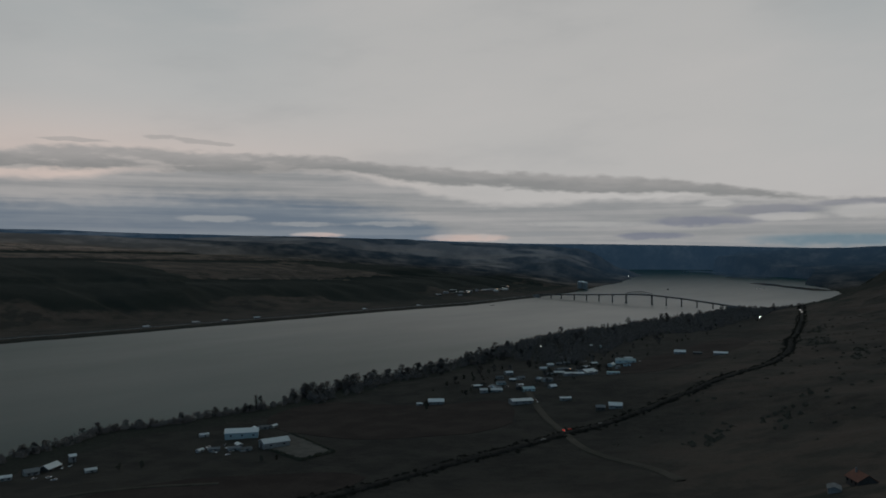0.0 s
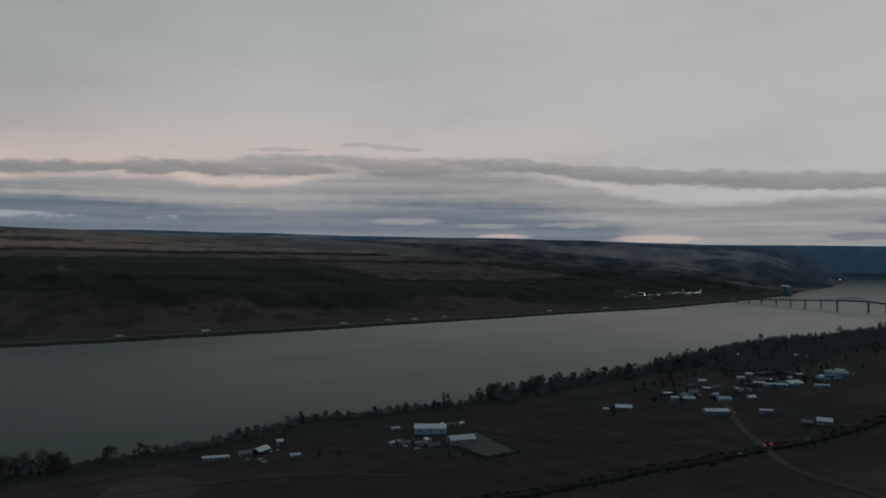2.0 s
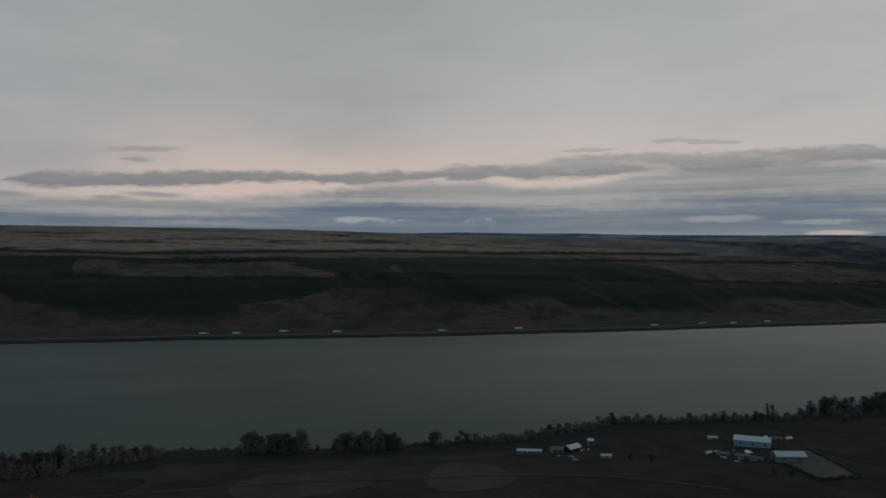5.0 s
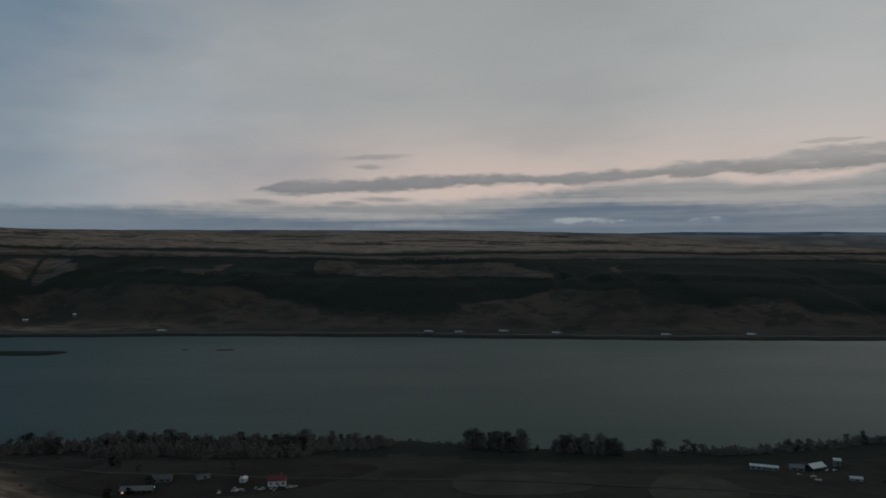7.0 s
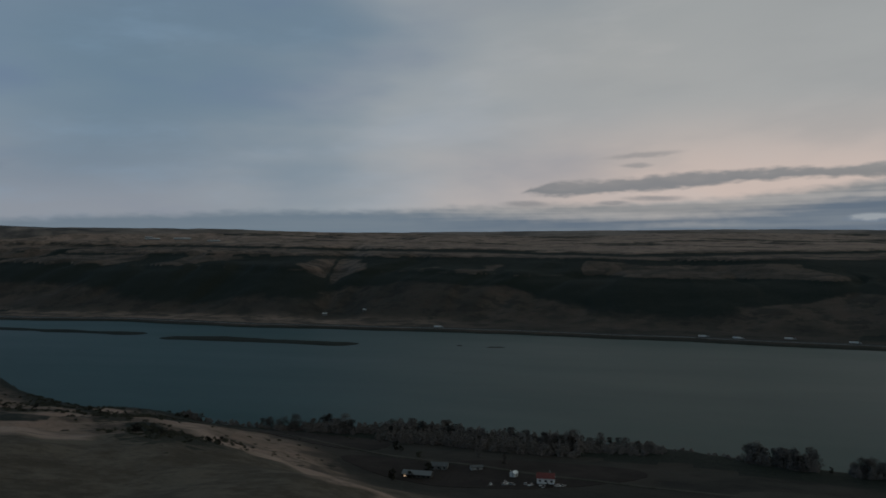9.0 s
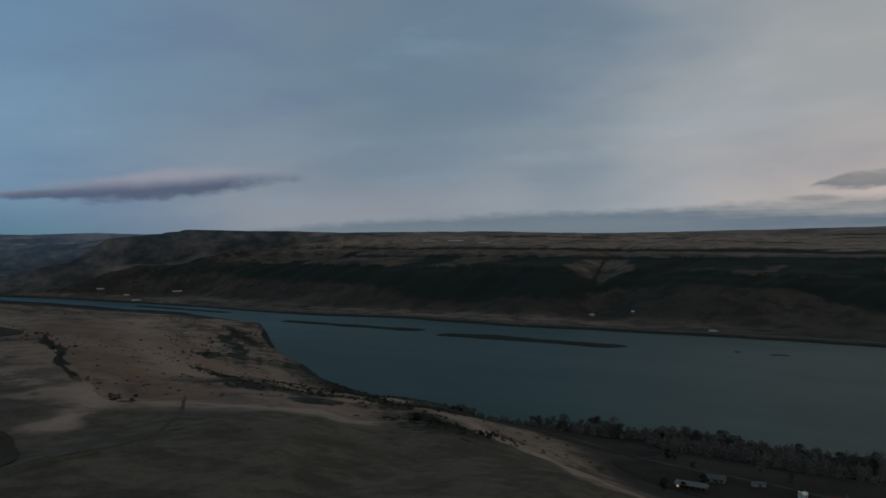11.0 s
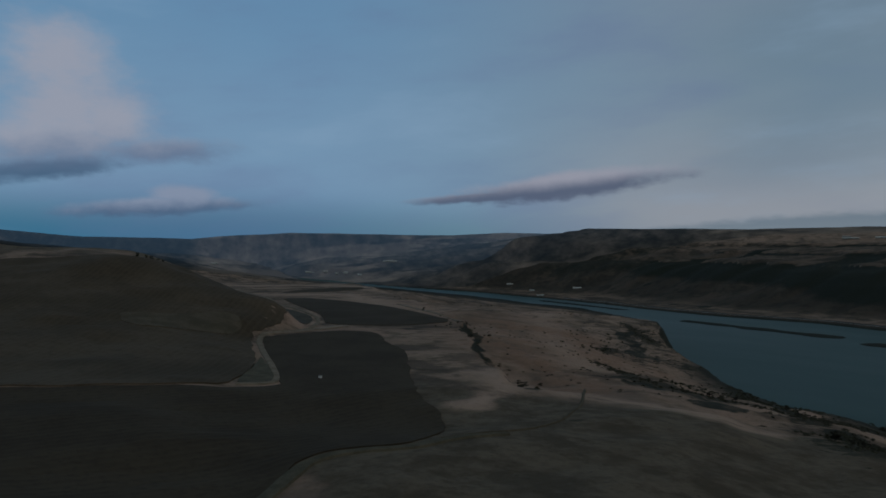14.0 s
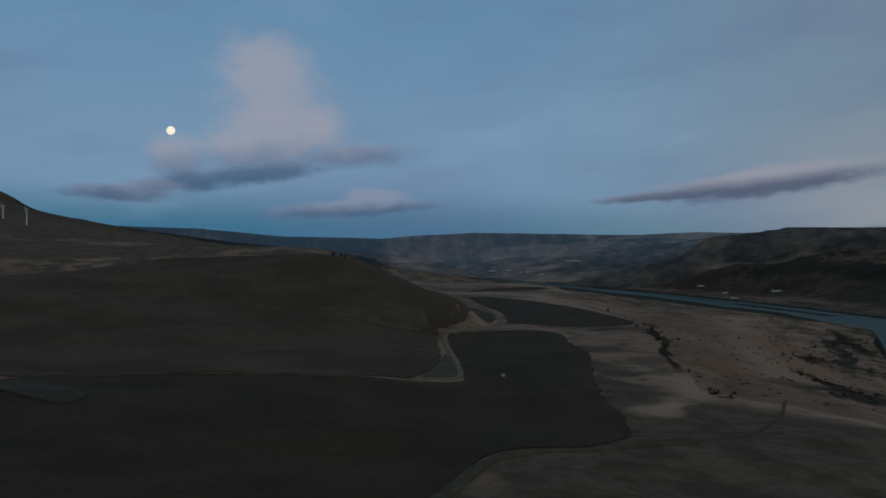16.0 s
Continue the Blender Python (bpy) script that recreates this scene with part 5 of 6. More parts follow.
# single bushes that stand out on the slope and along the rocky rim
for cx, cy, n, r in ((-529, 490, 7, 26), (-472, 548, 6, 24), (-455, 630, 4, 14), (-285, 349, 6, 26), (-260, 364, 5, 24), (-673, 652, 4, 22), (-596, 322, 4, 24), (-517, 299, 4, 26),
                     (-676, 330, 7, 22), (-838, 392, 6, 20), (-1086, 465, 6, 36)):
    for _ in range(n):
        plant("shrub", cx + spots_rnd.gauss(0, r * 0.7), cy + spots_rnd.gauss(0, r * 0.5), 0.95, "scrub bushes on the dry hillside")
for x, y in ((-1148, 48), (-1140, 41), (-1152, 57), (-1126, 62), (-1150, 30)):
    plant("dark", x, y, 0.85, "dark trees on the brow")
# trees round the farms
for kind, x, y, s in (("dark", -232, 594, 0.9), ("dark", -225, 588, 0.9), ("dark", -202, 567, 0.9), ("dark", -198, 500, 0.9), ("dark", -182, 532, 0.8), ("dark", -190, 515, 0.9),
                      ("wide", -160, 590, 0.5), ("wide", -135, 575, 0.5), ("dark", 330, 526, 0.8), ("dark", 345, 520, 0.6), ("dark", 408, 458, 0.5), ("dark", 418, 452, 0.5),
                      ("dark", 664, 486, 0.8), ("dark", 655, 480, 0.6)):
    plant(kind, x, y, s)
for _ in range(80):
    plant(spots_rnd.choice(("dark", "dark", "wide", "shrub")), spots_rnd.uniform(740, 1150), spots_rnd.uniform(410, 570), 0.6, "trees among the village houses")
for _ in range(60):
    x = spots_rnd.uniform(1150, 2450)
    plant(spots_rnd.choice(("wide", "dark", "dark")), x, spots_rnd.uniform(430, 560), 0.6, "trees among the village houses")
# ================= built things =================
WHITE_METAL = material("white_sheet_metal", plain((0.66, 0.68, 0.68), 0.45, 0.0, 0.10))
PALE_WALL = material("pale_siding", plain((0.24, 0.255, 0.255), 0.7))
TEAL_METAL = material("pale_teal_sheet", plain((0.36, 0.47, 0.49), 0.5, 0.0, 0.12))
GREY_ROOF = material("grey_shingles", plain((0.16, 0.165, 0.17), 0.85))
DARK_WALL = material("dark_boards", plain((0.07, 0.065, 0.06), 0.85))
RED_ROOF = material("faded_red_roof", plain((0.20, 0.05, 0.046), 0.7))
ORANGE_ROOF = material("rust_orange_roof", plain((0.26, 0.105, 0.070), 0.8))
DOOR_PAINT = material("dark_door", plain((0.05, 0.05, 0.055), 0.6))
GLASS = material("window_glass", plain((0.02, 0.024, 0.028), 0.1, spec=0.6))
CONCRETE = material("weathered_concrete", plain((0.26, 0.255, 0.245), 0.9))
PIER = material("dark_wet_concrete", plain((0.15, 0.15, 0.146), 0.9))
STEEL = material("dull_bridge_steel", plain((0.10, 0.105, 0.11), 0.6, 0.4))
RUBBER = material("rubber", plain((0.02, 0.02, 0.02), 0.9))
CAR_PAINTS = [material(n, plain(c, 0.35, 0.2, 0.08)) for n, c in (("white_car_paint", (0.62, 0.62, 0.62)), ("silver_car_paint", (0.36, 0.37, 0.38)), ("dark_car_paint", (0.05, 0.055, 0.06)))]
LAMP_WHITE = material("lamp_white", lit((1.0, 0.96, 0.88), 6.0))
WINDOW_WARM = material("lit_window", lit((1.0, 0.66, 0.40), 0.35))
LAMP_WARM = material("lamp_warm", lit((1.0, 0.56, 0.26), 4.0))
LAMP_RED = material("tail_light_red", lit((1.0, 0.05, 0.03), 1.5))


def box(bm, cx, cy, cz, sx, sy, sz, bevel=0.0):
    made = bmesh.ops.create_cube(bm, size=1, matrix=Matrix.Translation((cx, cy, cz)) @ Matrix.Diagonal((sx, sy, sz, 1)))["verts"]
    if bevel:
        edges = list({e for v in made for e in v.link_edges})
        bmesh.ops.bevel(bm, geom=edges, offset=bevel, segments=1, affect="EDGES")


def seat(root, x, y, turn, sink=0.25):
    """Stands a thing on the ground, drawn in if it is far away."""
    px, py, pz, k = (float(v) for v in drawn_in(x, y, max(ground(x, y), 0.0)))
    root.matrix_basis = Matrix.Translation((px, py, pz - sink)) @ Matrix.Rotation(radians(turn), 4, "Z") @ Matrix.Diagonal((k, k, k, 1))
    return root


def house(name, x, y, turn, length, width, wall_h, rise, wall_mat, roof_mat, label, category="house", windows=3, chimney=False, big_door=False, group="", lit_windows=0):
    root = tagged(new(name), label, category, group)
    l, d = length / 2, width / 2
    bm = bmesh.new()
    prof = [(-d, -0.6), (d, -0.6), (d, wall_h), (0, wall_h + rise), (-d, wall_h)]
    ends = [[bm.verts.new((sx, py, pz)) for py, pz in prof] for sx in (-l, l)]
    for i in range(5):
        bm.faces.new((ends[0][i], ends[0][(i + 1) % 5], ends[1][(i + 1) % 5], ends[1][i]))
    bm.faces.new(ends[0])
    bm.faces.new(ends[1])
    bmesh.ops.recalc_face_normals(bm, faces=bm.faces[:])
    part("wall", bm, wall_mat, root)
    bm = bmesh.new()
    slope = math.hypot(d, rise)
    over = 0.06 * slope + 0.3
    for s in (-1, 1):
        a = [Vector((sx, s * (d + over * d / slope), wall_h - over * rise / slope + 0.05)) for sx in (-l - 0.4, l + 0.4)]
        b = [Vector((sx, 0, wall_h + rise + 0.05)) for sx in (-l - 0.4, l + 0.4)]
        up = Vector((0, 0, 0.22))
        v = [bm.verts.new(p) for p in (a[0], a[1], b[1], b[0])] + [bm.verts.new(p + up) for p in (a[0], a[1], b[1], b[0])]
        for f in ((0, 1, 2, 3), (4, 5, 6, 7), (0, 1, 5, 4), (1, 2, 6, 5), (3, 0, 4, 7), (2, 3, 7, 6)):
            bm.faces.new([v[i] for i in f])
    bmesh.ops.recalc_face_normals(bm, faces=bm.faces[:])
    part("roof", bm, roof_mat, root)
    bm = bmesh.new()
    if big_door:
        box(bm, -l - 0.04, 0, wall_h * 0.4, 0.14, width * 0.36, wall_h * 0.8)
    else:
        box(bm, 0.12 * length, -d - 0.03, 1.0, 1.0, 0.12, 2.1)
    part("door", bm, DOOR_PAINT, root)
    for side in (-1, 1):
        for i in range(windows):
            bm = bmesh.new()
            box(bm, -l + (i + 0.55) * length / windows, side * (d + 0.02), wall_h * 0.58, min(1.6, length / windows * 0.5), 0.10, min(1.3, wall_h * 0.42))
            part("window", bm, WINDOW_WARM if side < 0 and i < lit_windows else GLASS, root)
    if chimney:
        bm = bmesh.new()
        box(bm, 0.22 * length, 0.25 * d, wall_h + rise * 0.9, 0.8, 0.8, rise + 1.0, 0.05)
        part("chimney", bm, CONCRETE, root)
    return seat(root, x, y, turn)


# the farm with two long barns by the sandy yard
house("barn", 459, 541, -43, 29, 13, 6.0, 2.6, TEAL_METAL, WHITE_METAL, "long pale sheet-metal barn beside the orchards", "barn", 3, big_door=True)
house("barn", 447, 486, -21, 23, 12, 5.0, 2.6, PALE_WALL, WHITE_METAL, "white-roofed metal barn at the sandy yard", "barn", 2, big_door=True)
for x, y, l, turn in ((498, 556, 9, -30), (507, 552, 7, 10), (490, 560, 6, 50), (421, 506, 10, -40), (424, 495, 9, -20), (432, 513, 8, 70), (445, 576, 8, -20), (412, 520, 9, -35), (404, 528, 6, 10)):
    house("farm_shed", x, y, turn, l, l * 0.55, 2.4, 0.9, PALE_WALL, GREY_ROOF if l > 8 else WHITE_METAL, "small pale farm shed near the barns", "shed", 1, group="sheds of the barn farm")
house("house", 687, 490, -52, 17, 10, 3.4, 2.4, PALE_WALL, WHITE_METAL, "pale farmhouse alone among dark fields", "house", 4, True)
house("farm_shed", 672, 502, -40, 6, 4, 2.3, 0.8, PALE_WALL, WHITE_METAL, "small shed beside the lone farmhouse", "shed", 1)
# the riverside farm
house("mobile_home", 266, 577, -24, 20, 6, 3.0, 0.9, PALE_WALL, WHITE_METAL, "long white mobile home by the river", "house", 5)
house("house", 290, 575, -15, 10, 8, 3.0, 1.8, PALE_WALL, GREY_ROOF, "small pale riverside house", "house", 2)
house("house", 306, 578, 25, 15, 8, 3.0, 2.4, DARK_WALL, WHITE_METAL, "dark house with a pale roof by the river", "house", 3)
house("farm_shed", 330, 590, -20, 5, 5, 5.2, 1.2, PALE_WALL, WHITE_METAL, "small tall pump house by the river", "shed", 1)
house("farm_shed", 316, 540, -20, 8, 5, 2.4, 0.9, PALE_WALL, WHITE_METAL, "low pale shed in a farmyard", "shed", 1)
# the red-roofed house and its neighbours
house("house", -95, 530, 6, 12, 9, 4.6, 2.4, WHITE_METAL, RED_ROOF, "white house with a faded red roof", "house", 3, True)
house("farm_shed", -120, 540, 80, 6, 4, 3.0, 0.9, WHITE_METAL, WHITE_METAL, "small white shed by the red-roofed house", "shed", 1)
house("house", -186, 520, 4, 21, 8, 3.0, 1.8, DARK_WALL, GREY_ROOF, "long low dark farmhouse with lit windows", "house", 6, lit_windows=1)
house("house", -178, 545, 8, 13, 8, 3.0, 1.8, PALE_WALL, GREY_ROOF, "low grey-roofed house among dark trees", "house", 3)
house("farm_shed", -150, 548, 30, 9, 4, 2.4, 0.8, PALE_WALL, GREY_ROOF, "narrow grey shed among orchard trees", "shed", 1)
house("house", 396, 44, 35, 11, 9, 3.2, 2.8, DARK_WALL, ORANGE_ROOF, "house with a rust-orange roof on the slope", "house", 3, True)
house("farm_shed", 372, 52, 10, 7, 5, 2.5, 0.9, PALE_WALL, GREY_ROOF, "grey shed below the orange-roofed house", "shed", 1)
# the village
VILLAGE = [(722, 403, -40, 24, 13, 4.0, 1.6, 0), (767, 468, -50, 26, 8, 3.2, 1.4, 0), (780, 474, 30, 12, 9, 4.0, 2.2, 1), (787, 430, -40, 14, 9, 3.4, 1.8, 2), (795, 445, 20, 12, 8, 3.2, 1.6, 3),
           (947, 427, -20, 20, 16, 4.5, 2.6, 0), (924, 437, -52, 26, 9, 3.2, 1.2, 0), (932, 462, -50, 14, 9, 3.2, 1.6, 0), (1072, 424, -60, 28, 14, 4.0, 2.0, 2), (1100, 436, -60, 22, 9, 3.5, 1.4, 0)]
VILLAGE += [(1184, 380, -70, 17, 12, 3.4, 2.6, 0), (1179, 351, -78, 13, 7, 2.6, 1.4, 3), (1161, 312, -74, 20, 9, 2.8, 1.8, 0), (734, 301, -66, 13, 10, 3.4, 2.4, 0), (722, 312, -60, 9, 7, 3.2, 1.8, 3),
            (1300, 575, -60, 14, 9, 3.2, 1.6, 0), (1290, 550, -60, 16, 8, 3.0, 1.4, 2), (908, 526, -40, 10, 8, 3.2, 1.8, 0), (756, 367, -50, 12, 5, 2.8, 0.9, 0), (953, 394, -60, 16, 9, 2.8, 0.8, 2)]
for i, (x, y, turn, l, d, h, r, look_no) in enumerate(VILLAGE):
    wall_m, roof_m, words = ((PALE_WALL, WHITE_METAL, "pale building with a white metal roof"), (WHITE_METAL, GREY_ROOF, "white house with a grey roof"),
                             (TEAL_METAL, TEAL_METAL, "pale teal sheet-metal building"), (DARK_WALL, GREY_ROOF, "dark house with a grey roof"))[look_no]
    house("house", x, y, turn, l, d, h, r, wall_m, roof_m, words + " in the village", "house", 2 + int(l > 12), l > 12 and look_no % 2 == 1, group="village houses")
town_rnd = random.Random(21)
for _ in range(26):
    x, y = town_rnd.uniform(760, 1120), town_rnd.uniform(410, 520)
    l = town_rnd.uniform(6, 13)
    house("house", x, y, town_rnd.uniform(-80, 10), l, l * 0.6, town_rnd.uniform(2.4, 3.2), town_rnd.uniform(0.8, 2), town_rnd.choice((PALE_WALL, DARK_WALL, TEAL_METAL)), town_rnd.choice((GREY_ROOF, GREY_ROOF, WHITE_METAL)),
          "small village house among bare trees", "house", 2, group="village houses")
# the town across the bridge, and hamlets farther off
for i in range(24):
    k = i / 23
    x, y = 2480 + 700 * k + town_rnd.uniform(-25, 25), 1735 + 95 * k + town_rnd.uniform(-45, 35)
    l = town_rnd.uniform(12, 34)
    house("house", x, y, town_rnd.uniform(-75, -40), l, l * 0.5, town_rnd.uniform(3.5, 6), town_rnd.uniform(0.6, 1.8), town_rnd.choice((PALE_WALL, DARK_WALL)), town_rnd.choice((WHITE_METAL, GREY_ROOF)),
          "low roadside building of the far-bank town", "house", 3, group="town at the bridge head", lit_windows=1 if i % 3 == 0 else 0)
for x, y, turn, l in ((-2558, 3202, 40, 70), (-2450, 3294, 40, 80), (-2208, 3213, 36, 60), (-2620, 3250, 40, 34)):
    house("long_shed", x, y, turn, l, 18, 6, 2, PALE_WALL, WHITE_METAL, "long white shed on the far plateau", "shed", 4, group="plateau sheds")
for x, y, turn, l in ((-966, 1931, 20, 12), (-847, 1934, 10, 8), (-3658, 1969, 60, 34), (-2940, 1735, 60, 34), (-3032, 1988, 60, 40), (-3300, 1900, 50, 24)):
    house("house", x, y, turn, l, 10, 5, 2, PALE_WALL, WHITE_METAL, "white building at the foot of the far bluffs", "house", 3, group="far-bank farms")
for x, y, turn, l in ((-7332, 2574, 72, 150), (-7869, 1859, 75, 60), (-7700, 1870, 75, 40), (-7200, 1870, 75, 40), (-6900, 1900, 75, 34), (-6655, 1912, 75, 40), (-6157, 1890, 75, 34), (-6807, 788, 80, 60)):
    house("house", x, y, turn, l, 24, 12, 4, PALE_WALL, WHITE_METAL, "far white building in the eastern valley", "house", 3, group="eastern hamlet")


# ================= bridge =================
def bridge():
    root = tagged(new("bridge"), "long low road bridge on concrete piers with a steel truss span", "bridge")
    a, b = Vector((2828, 1485, 0)), Vector((2531, 663, 0))
    span = (b - a).length
    along_x = math.atan2(b.y - a.y, b.x - a.x)

    def deck_z(s):
        return float(np.interp(s, [-0.06, 0.0, 0.2, 0.37, 0.52, 0.6, 0.66, 0.8, 0.92, 1.0, 1.06], [9, 13.0, 20.5, 26.5, 32.5, 34.6, 34.4, 28.5, 20.0, 14.0, 11]))

    # s runs along the deck; local x from the far abutment
    def band(name, half, z0, z1, mat, s0=-0.06, s1=1.06, shift=0.0, n=60):
        bm = bmesh.new()
        prev = None
        for i in range(n + 1):
            s = s0 + (s1 - s0) * i / n
            ring = [bm.verts.new((s * span, yy + shift, deck_z(s) + zz)) for yy, zz in ((-half, z0), (half, z0), (half, z1), (-half, z1))]
            if prev:
                for k in range(4):
                    bm.faces.new((prev[k], prev[(k + 1) % 4], ring[(k + 1) % 4], ring[k]))
            else:
                bm.faces.new(ring)
            prev = ring
        bm.faces.new(prev)
        bmesh.ops.recalc_face_normals(bm, faces=bm.faces[:])
        return part(name, bm, mat, root)

    band("deck", 5.2, -0.9, 0.0, PIER)
    for sh in (-2.9, 2.9):
        band("girder", 0.5, -3.4, -0.9, STEEL, 0.0, 1.0, sh)
    for sh in (-5.0, 5.0):
        band("railing", 0.14, 0.0, 1.1, RAIL_PALE, shift=sh)
    for s in (0.07, 0.139, 0.221, 0.297, 0.371, 0.448, 0.524, 0.659, 0.730, 0.803, 0.874, 0.944):
        main = 0.5 < s < 0.7
        bm = bmesh.new()
        top = deck_z(s) - 3.4
        box(bm, s * span, 0, (top - 8) / 2, 2.6 if main else 1.6, 7.0 if main else 5.0, top + 8, 0.3)
        box(bm, s * span, 0, top - 0.6, 3.6, 10.0, 1.4, 0.2)
        box(bm, s * span, 0, 0.4, 5.0 if main else 3.0, 10.0 if main else 7.0, 3.6, 0.5)
        part("pier", bm, PIER, root)
    for sh in (-4.6, 4.6):
        bm = bmesh.new()
        nodes = []
        for i in range(15):
            s = 0.524 + 0.135 * i / 14
            low = Vector((s * span, sh, deck_z(s) - 0.5))
            high = low + Vector((0, 0, 4.5 + 6.5 * math.sin(math.pi * i / 14)))
            nodes.append((low, high))
        for i, (lo, hi) in enumerate(nodes):
            cone(bm, lo, hi, 0.28, 0.28, 4)
            if i:
                cone(bm, nodes[i - 1][1], hi, 0.4, 0.4, 4)
                cone(bm, nodes[i - 1][0], lo, 0.4, 0.4, 4)
                cone(bm, nodes[i - 1][0 if i % 2 else 1], nodes[i][1 if i % 2 else 0], 0.24, 0.24, 4)
        part("truss", bm, STEEL, root)
    for s in (-0.03, 1.03):
        bm = bmesh.new()
        box(bm, s * span, 0, (deck_z(s) - 8) / 2, 40, 12, deck_z(s) + 6, 1.0)
        part("abutment", bm, CONCRETE, root)
    root.matrix_basis = Matrix.Translation(a) @ Matrix.Rotation(along_x, 4, "Z")
    return root


bridge()


# ================= silos, boat, turbines =================
def silo(x, y, radius, tall):
    root = tagged(new("grain_silo"), "pale round grain silo on the far bank", "silo", "grain silos")
    bm = bmesh.new()
    prof = [(radius, -2), (radius, tall * 0.3), (radius * 1.01, tall * 0.31), (radius, tall * 0.6), (radius * 1.01, tall * 0.61), (radius, tall)]
    rings = [[bm.verts.new((r * math.cos(i * math.pi / 12), r * math.sin(i * math.pi / 12), z)) for i in range(24)] for r, z in prof]
    for p, q in zip(rings, rings[1:]):
        for i in range(24):
            bm.faces.new((p[i], p[(i + 1) % 24], q[(i + 1) % 24], q[i]))
    part("drum", bm, PALE_WALL, root, smooth_shade=True)
    bm = bmesh.new()
    base = [bm.verts.new((radius * 1.04 * math.cos(i * math.pi / 12), radius * 1.04 * math.sin(i * math.pi / 12), tall - 0.2)) for i in range(24)]
    tip = bm.verts.new((0, 0, tall + radius * 0.5))
    for i in range(24):
        bm.faces.new((base[i], base[(i + 1) % 24], tip))
    part("cap", bm, WHITE_METAL, root)
    bm = bmesh.new()
    box(bm, radius + 0.5, 0, tall * 0.5, 0.6, 0.8, tall)
    part("ladder", bm, STEEL, root)
    return seat(root, x, y, 0)


for dx_, dy_ in ((-22, -18), (0, 0), (20, 16), (-4, 22)):
    silo(3700 + dx_, 1690 + dy_, 12.5, 34)


def barge(x, y, turn):
    root = tagged(new("barge"), "small dark work barge on the river", "barge")
    bm = bmesh.new()
    box(bm, 0, 0, 0.6, 26, 8, 3.0, 0.5)
    part("hull", bm, STEEL, root)
    bm = bmesh.new()
    box(bm, -6, 0, 4.0, 7, 6, 4.0, 0.3)
    part("cabin", bm, DARK_WALL, root)
    px, py, pz, k = (float(v) for v in drawn_in(x, y, 0))
    root.matrix_basis = Matrix.Translation((px, py, pz)) @ Matrix.Rotation(radians(turn), 4, "Z") @ Matrix.Diagonal((k, k, k, 1))


barge(3932, 1324, 20)


def turbine(x, y, hub, blade, turn):
    root = tagged(new("wind_turbine"), "tall white wind turbine on the dark hillside", "wind turbine", "wind turbines")
    bm = bmesh.new()
    cone(bm, (0, 0, -2), (0, 0, hub), 2.2, 1.3, 12)
    part("tower", bm, WHITE_METAL, root, smooth_shade=True)
    bm = bmesh.new()
    box(bm, 0, 0, hub + 1.2, 3.2, 8, 3.2, 0.6)
    part("nacelle", bm, WHITE_METAL, root)
    for i in range(3):
        a = 2 * math.pi * i / 3 + 0.9
        bm = bmesh.new()
        d = Vector((math.cos(a), 0, math.sin(a)))
        cone(bm, Vector((0, -4.6, hub + 1.2)), Vector((0, -4.6, hub + 1.2)) + d * blade * 0.3, 0.7, 1.0, 5)
        cone(bm, Vector((0, -4.6, hub + 1.2)) + d * blade * 0.3, Vector((0, -4.6, hub + 1.2)) + d * blade, 1.0, 0.15, 5)
        part("blade", bm, WHITE_METAL, root)
    return seat(root, x, y, turn)


turbine(-2425, -833, 46, 14, 20)
turbine(-2542, -941, 38, 12, 20)


# ================= vehicles =================
def car(paint, label, tail_lit=False, tall=1.45):
    root = tagged(new("car"), label, "car")
    bm = bmesh.new()
    prof = [(-2.2, 0.35), (2.2, 0.35), (2.25, 0.75), (1.3, 0.92), (-2.1, 0.95), (-2.25, 0.7)]
    sides = [[bm.verts.new((px, sy, pz)) for px, pz in prof] for sy in (-0.88, 0.88)]
    for i in range(6):
        bm.faces.new((sides[0][i], sides[0][(i + 1) % 6], sides[1][(i + 1) % 6], sides[1][i]))
    bm.faces.new(sides[0])
    bm.faces.new(sides[1])
    bmesh.ops.recalc_face_normals(bm, faces=bm.faces[:])
    part("body", bm, paint, root)
    bm = bmesh.new()
    prof = [(-1.9, 0.92), (0.9, 0.90), (0.2, tall), (-1.5, tall)]
    sides = [[bm.verts.new((px, sy * (0.80 if pz < 1 else 0.66), pz)) for px, pz in prof] for sy in (-1, 1)]
    for i in range(4):
        bm.faces.new((sides[0][i], sides[0][(i + 1) % 4], sides[1][(i + 1) % 4], sides[1][i]))
    bm.faces.new(sides[0])
    bm.faces.new(sides[1])
    bmesh.ops.recalc_face_normals(bm, faces=bm.faces[:])
    part("cabin", bm, GLASS, root)
    for wx in (-1.35, 1.4):
        for wy in (-0.85, 0.85):
            bm = bmesh.new()
            cone(bm, (wx, wy - 0.1, 0.33), (wx, wy + 0.1, 0.33), 0.33, 0.33, 12)
            part("wheel", bm, RUBBER, root)
    for wy in (-0.62, 0.62):
        bm = bmesh.new()
        box(bm, -2.24, wy, 0.74, 0.14, 0.5 if tail_lit else 0.36, 0.36 if tail_lit else 0.2)
        part("tail_light", bm, LAMP_RED if tail_lit else RED_ROOF, root)
    return root


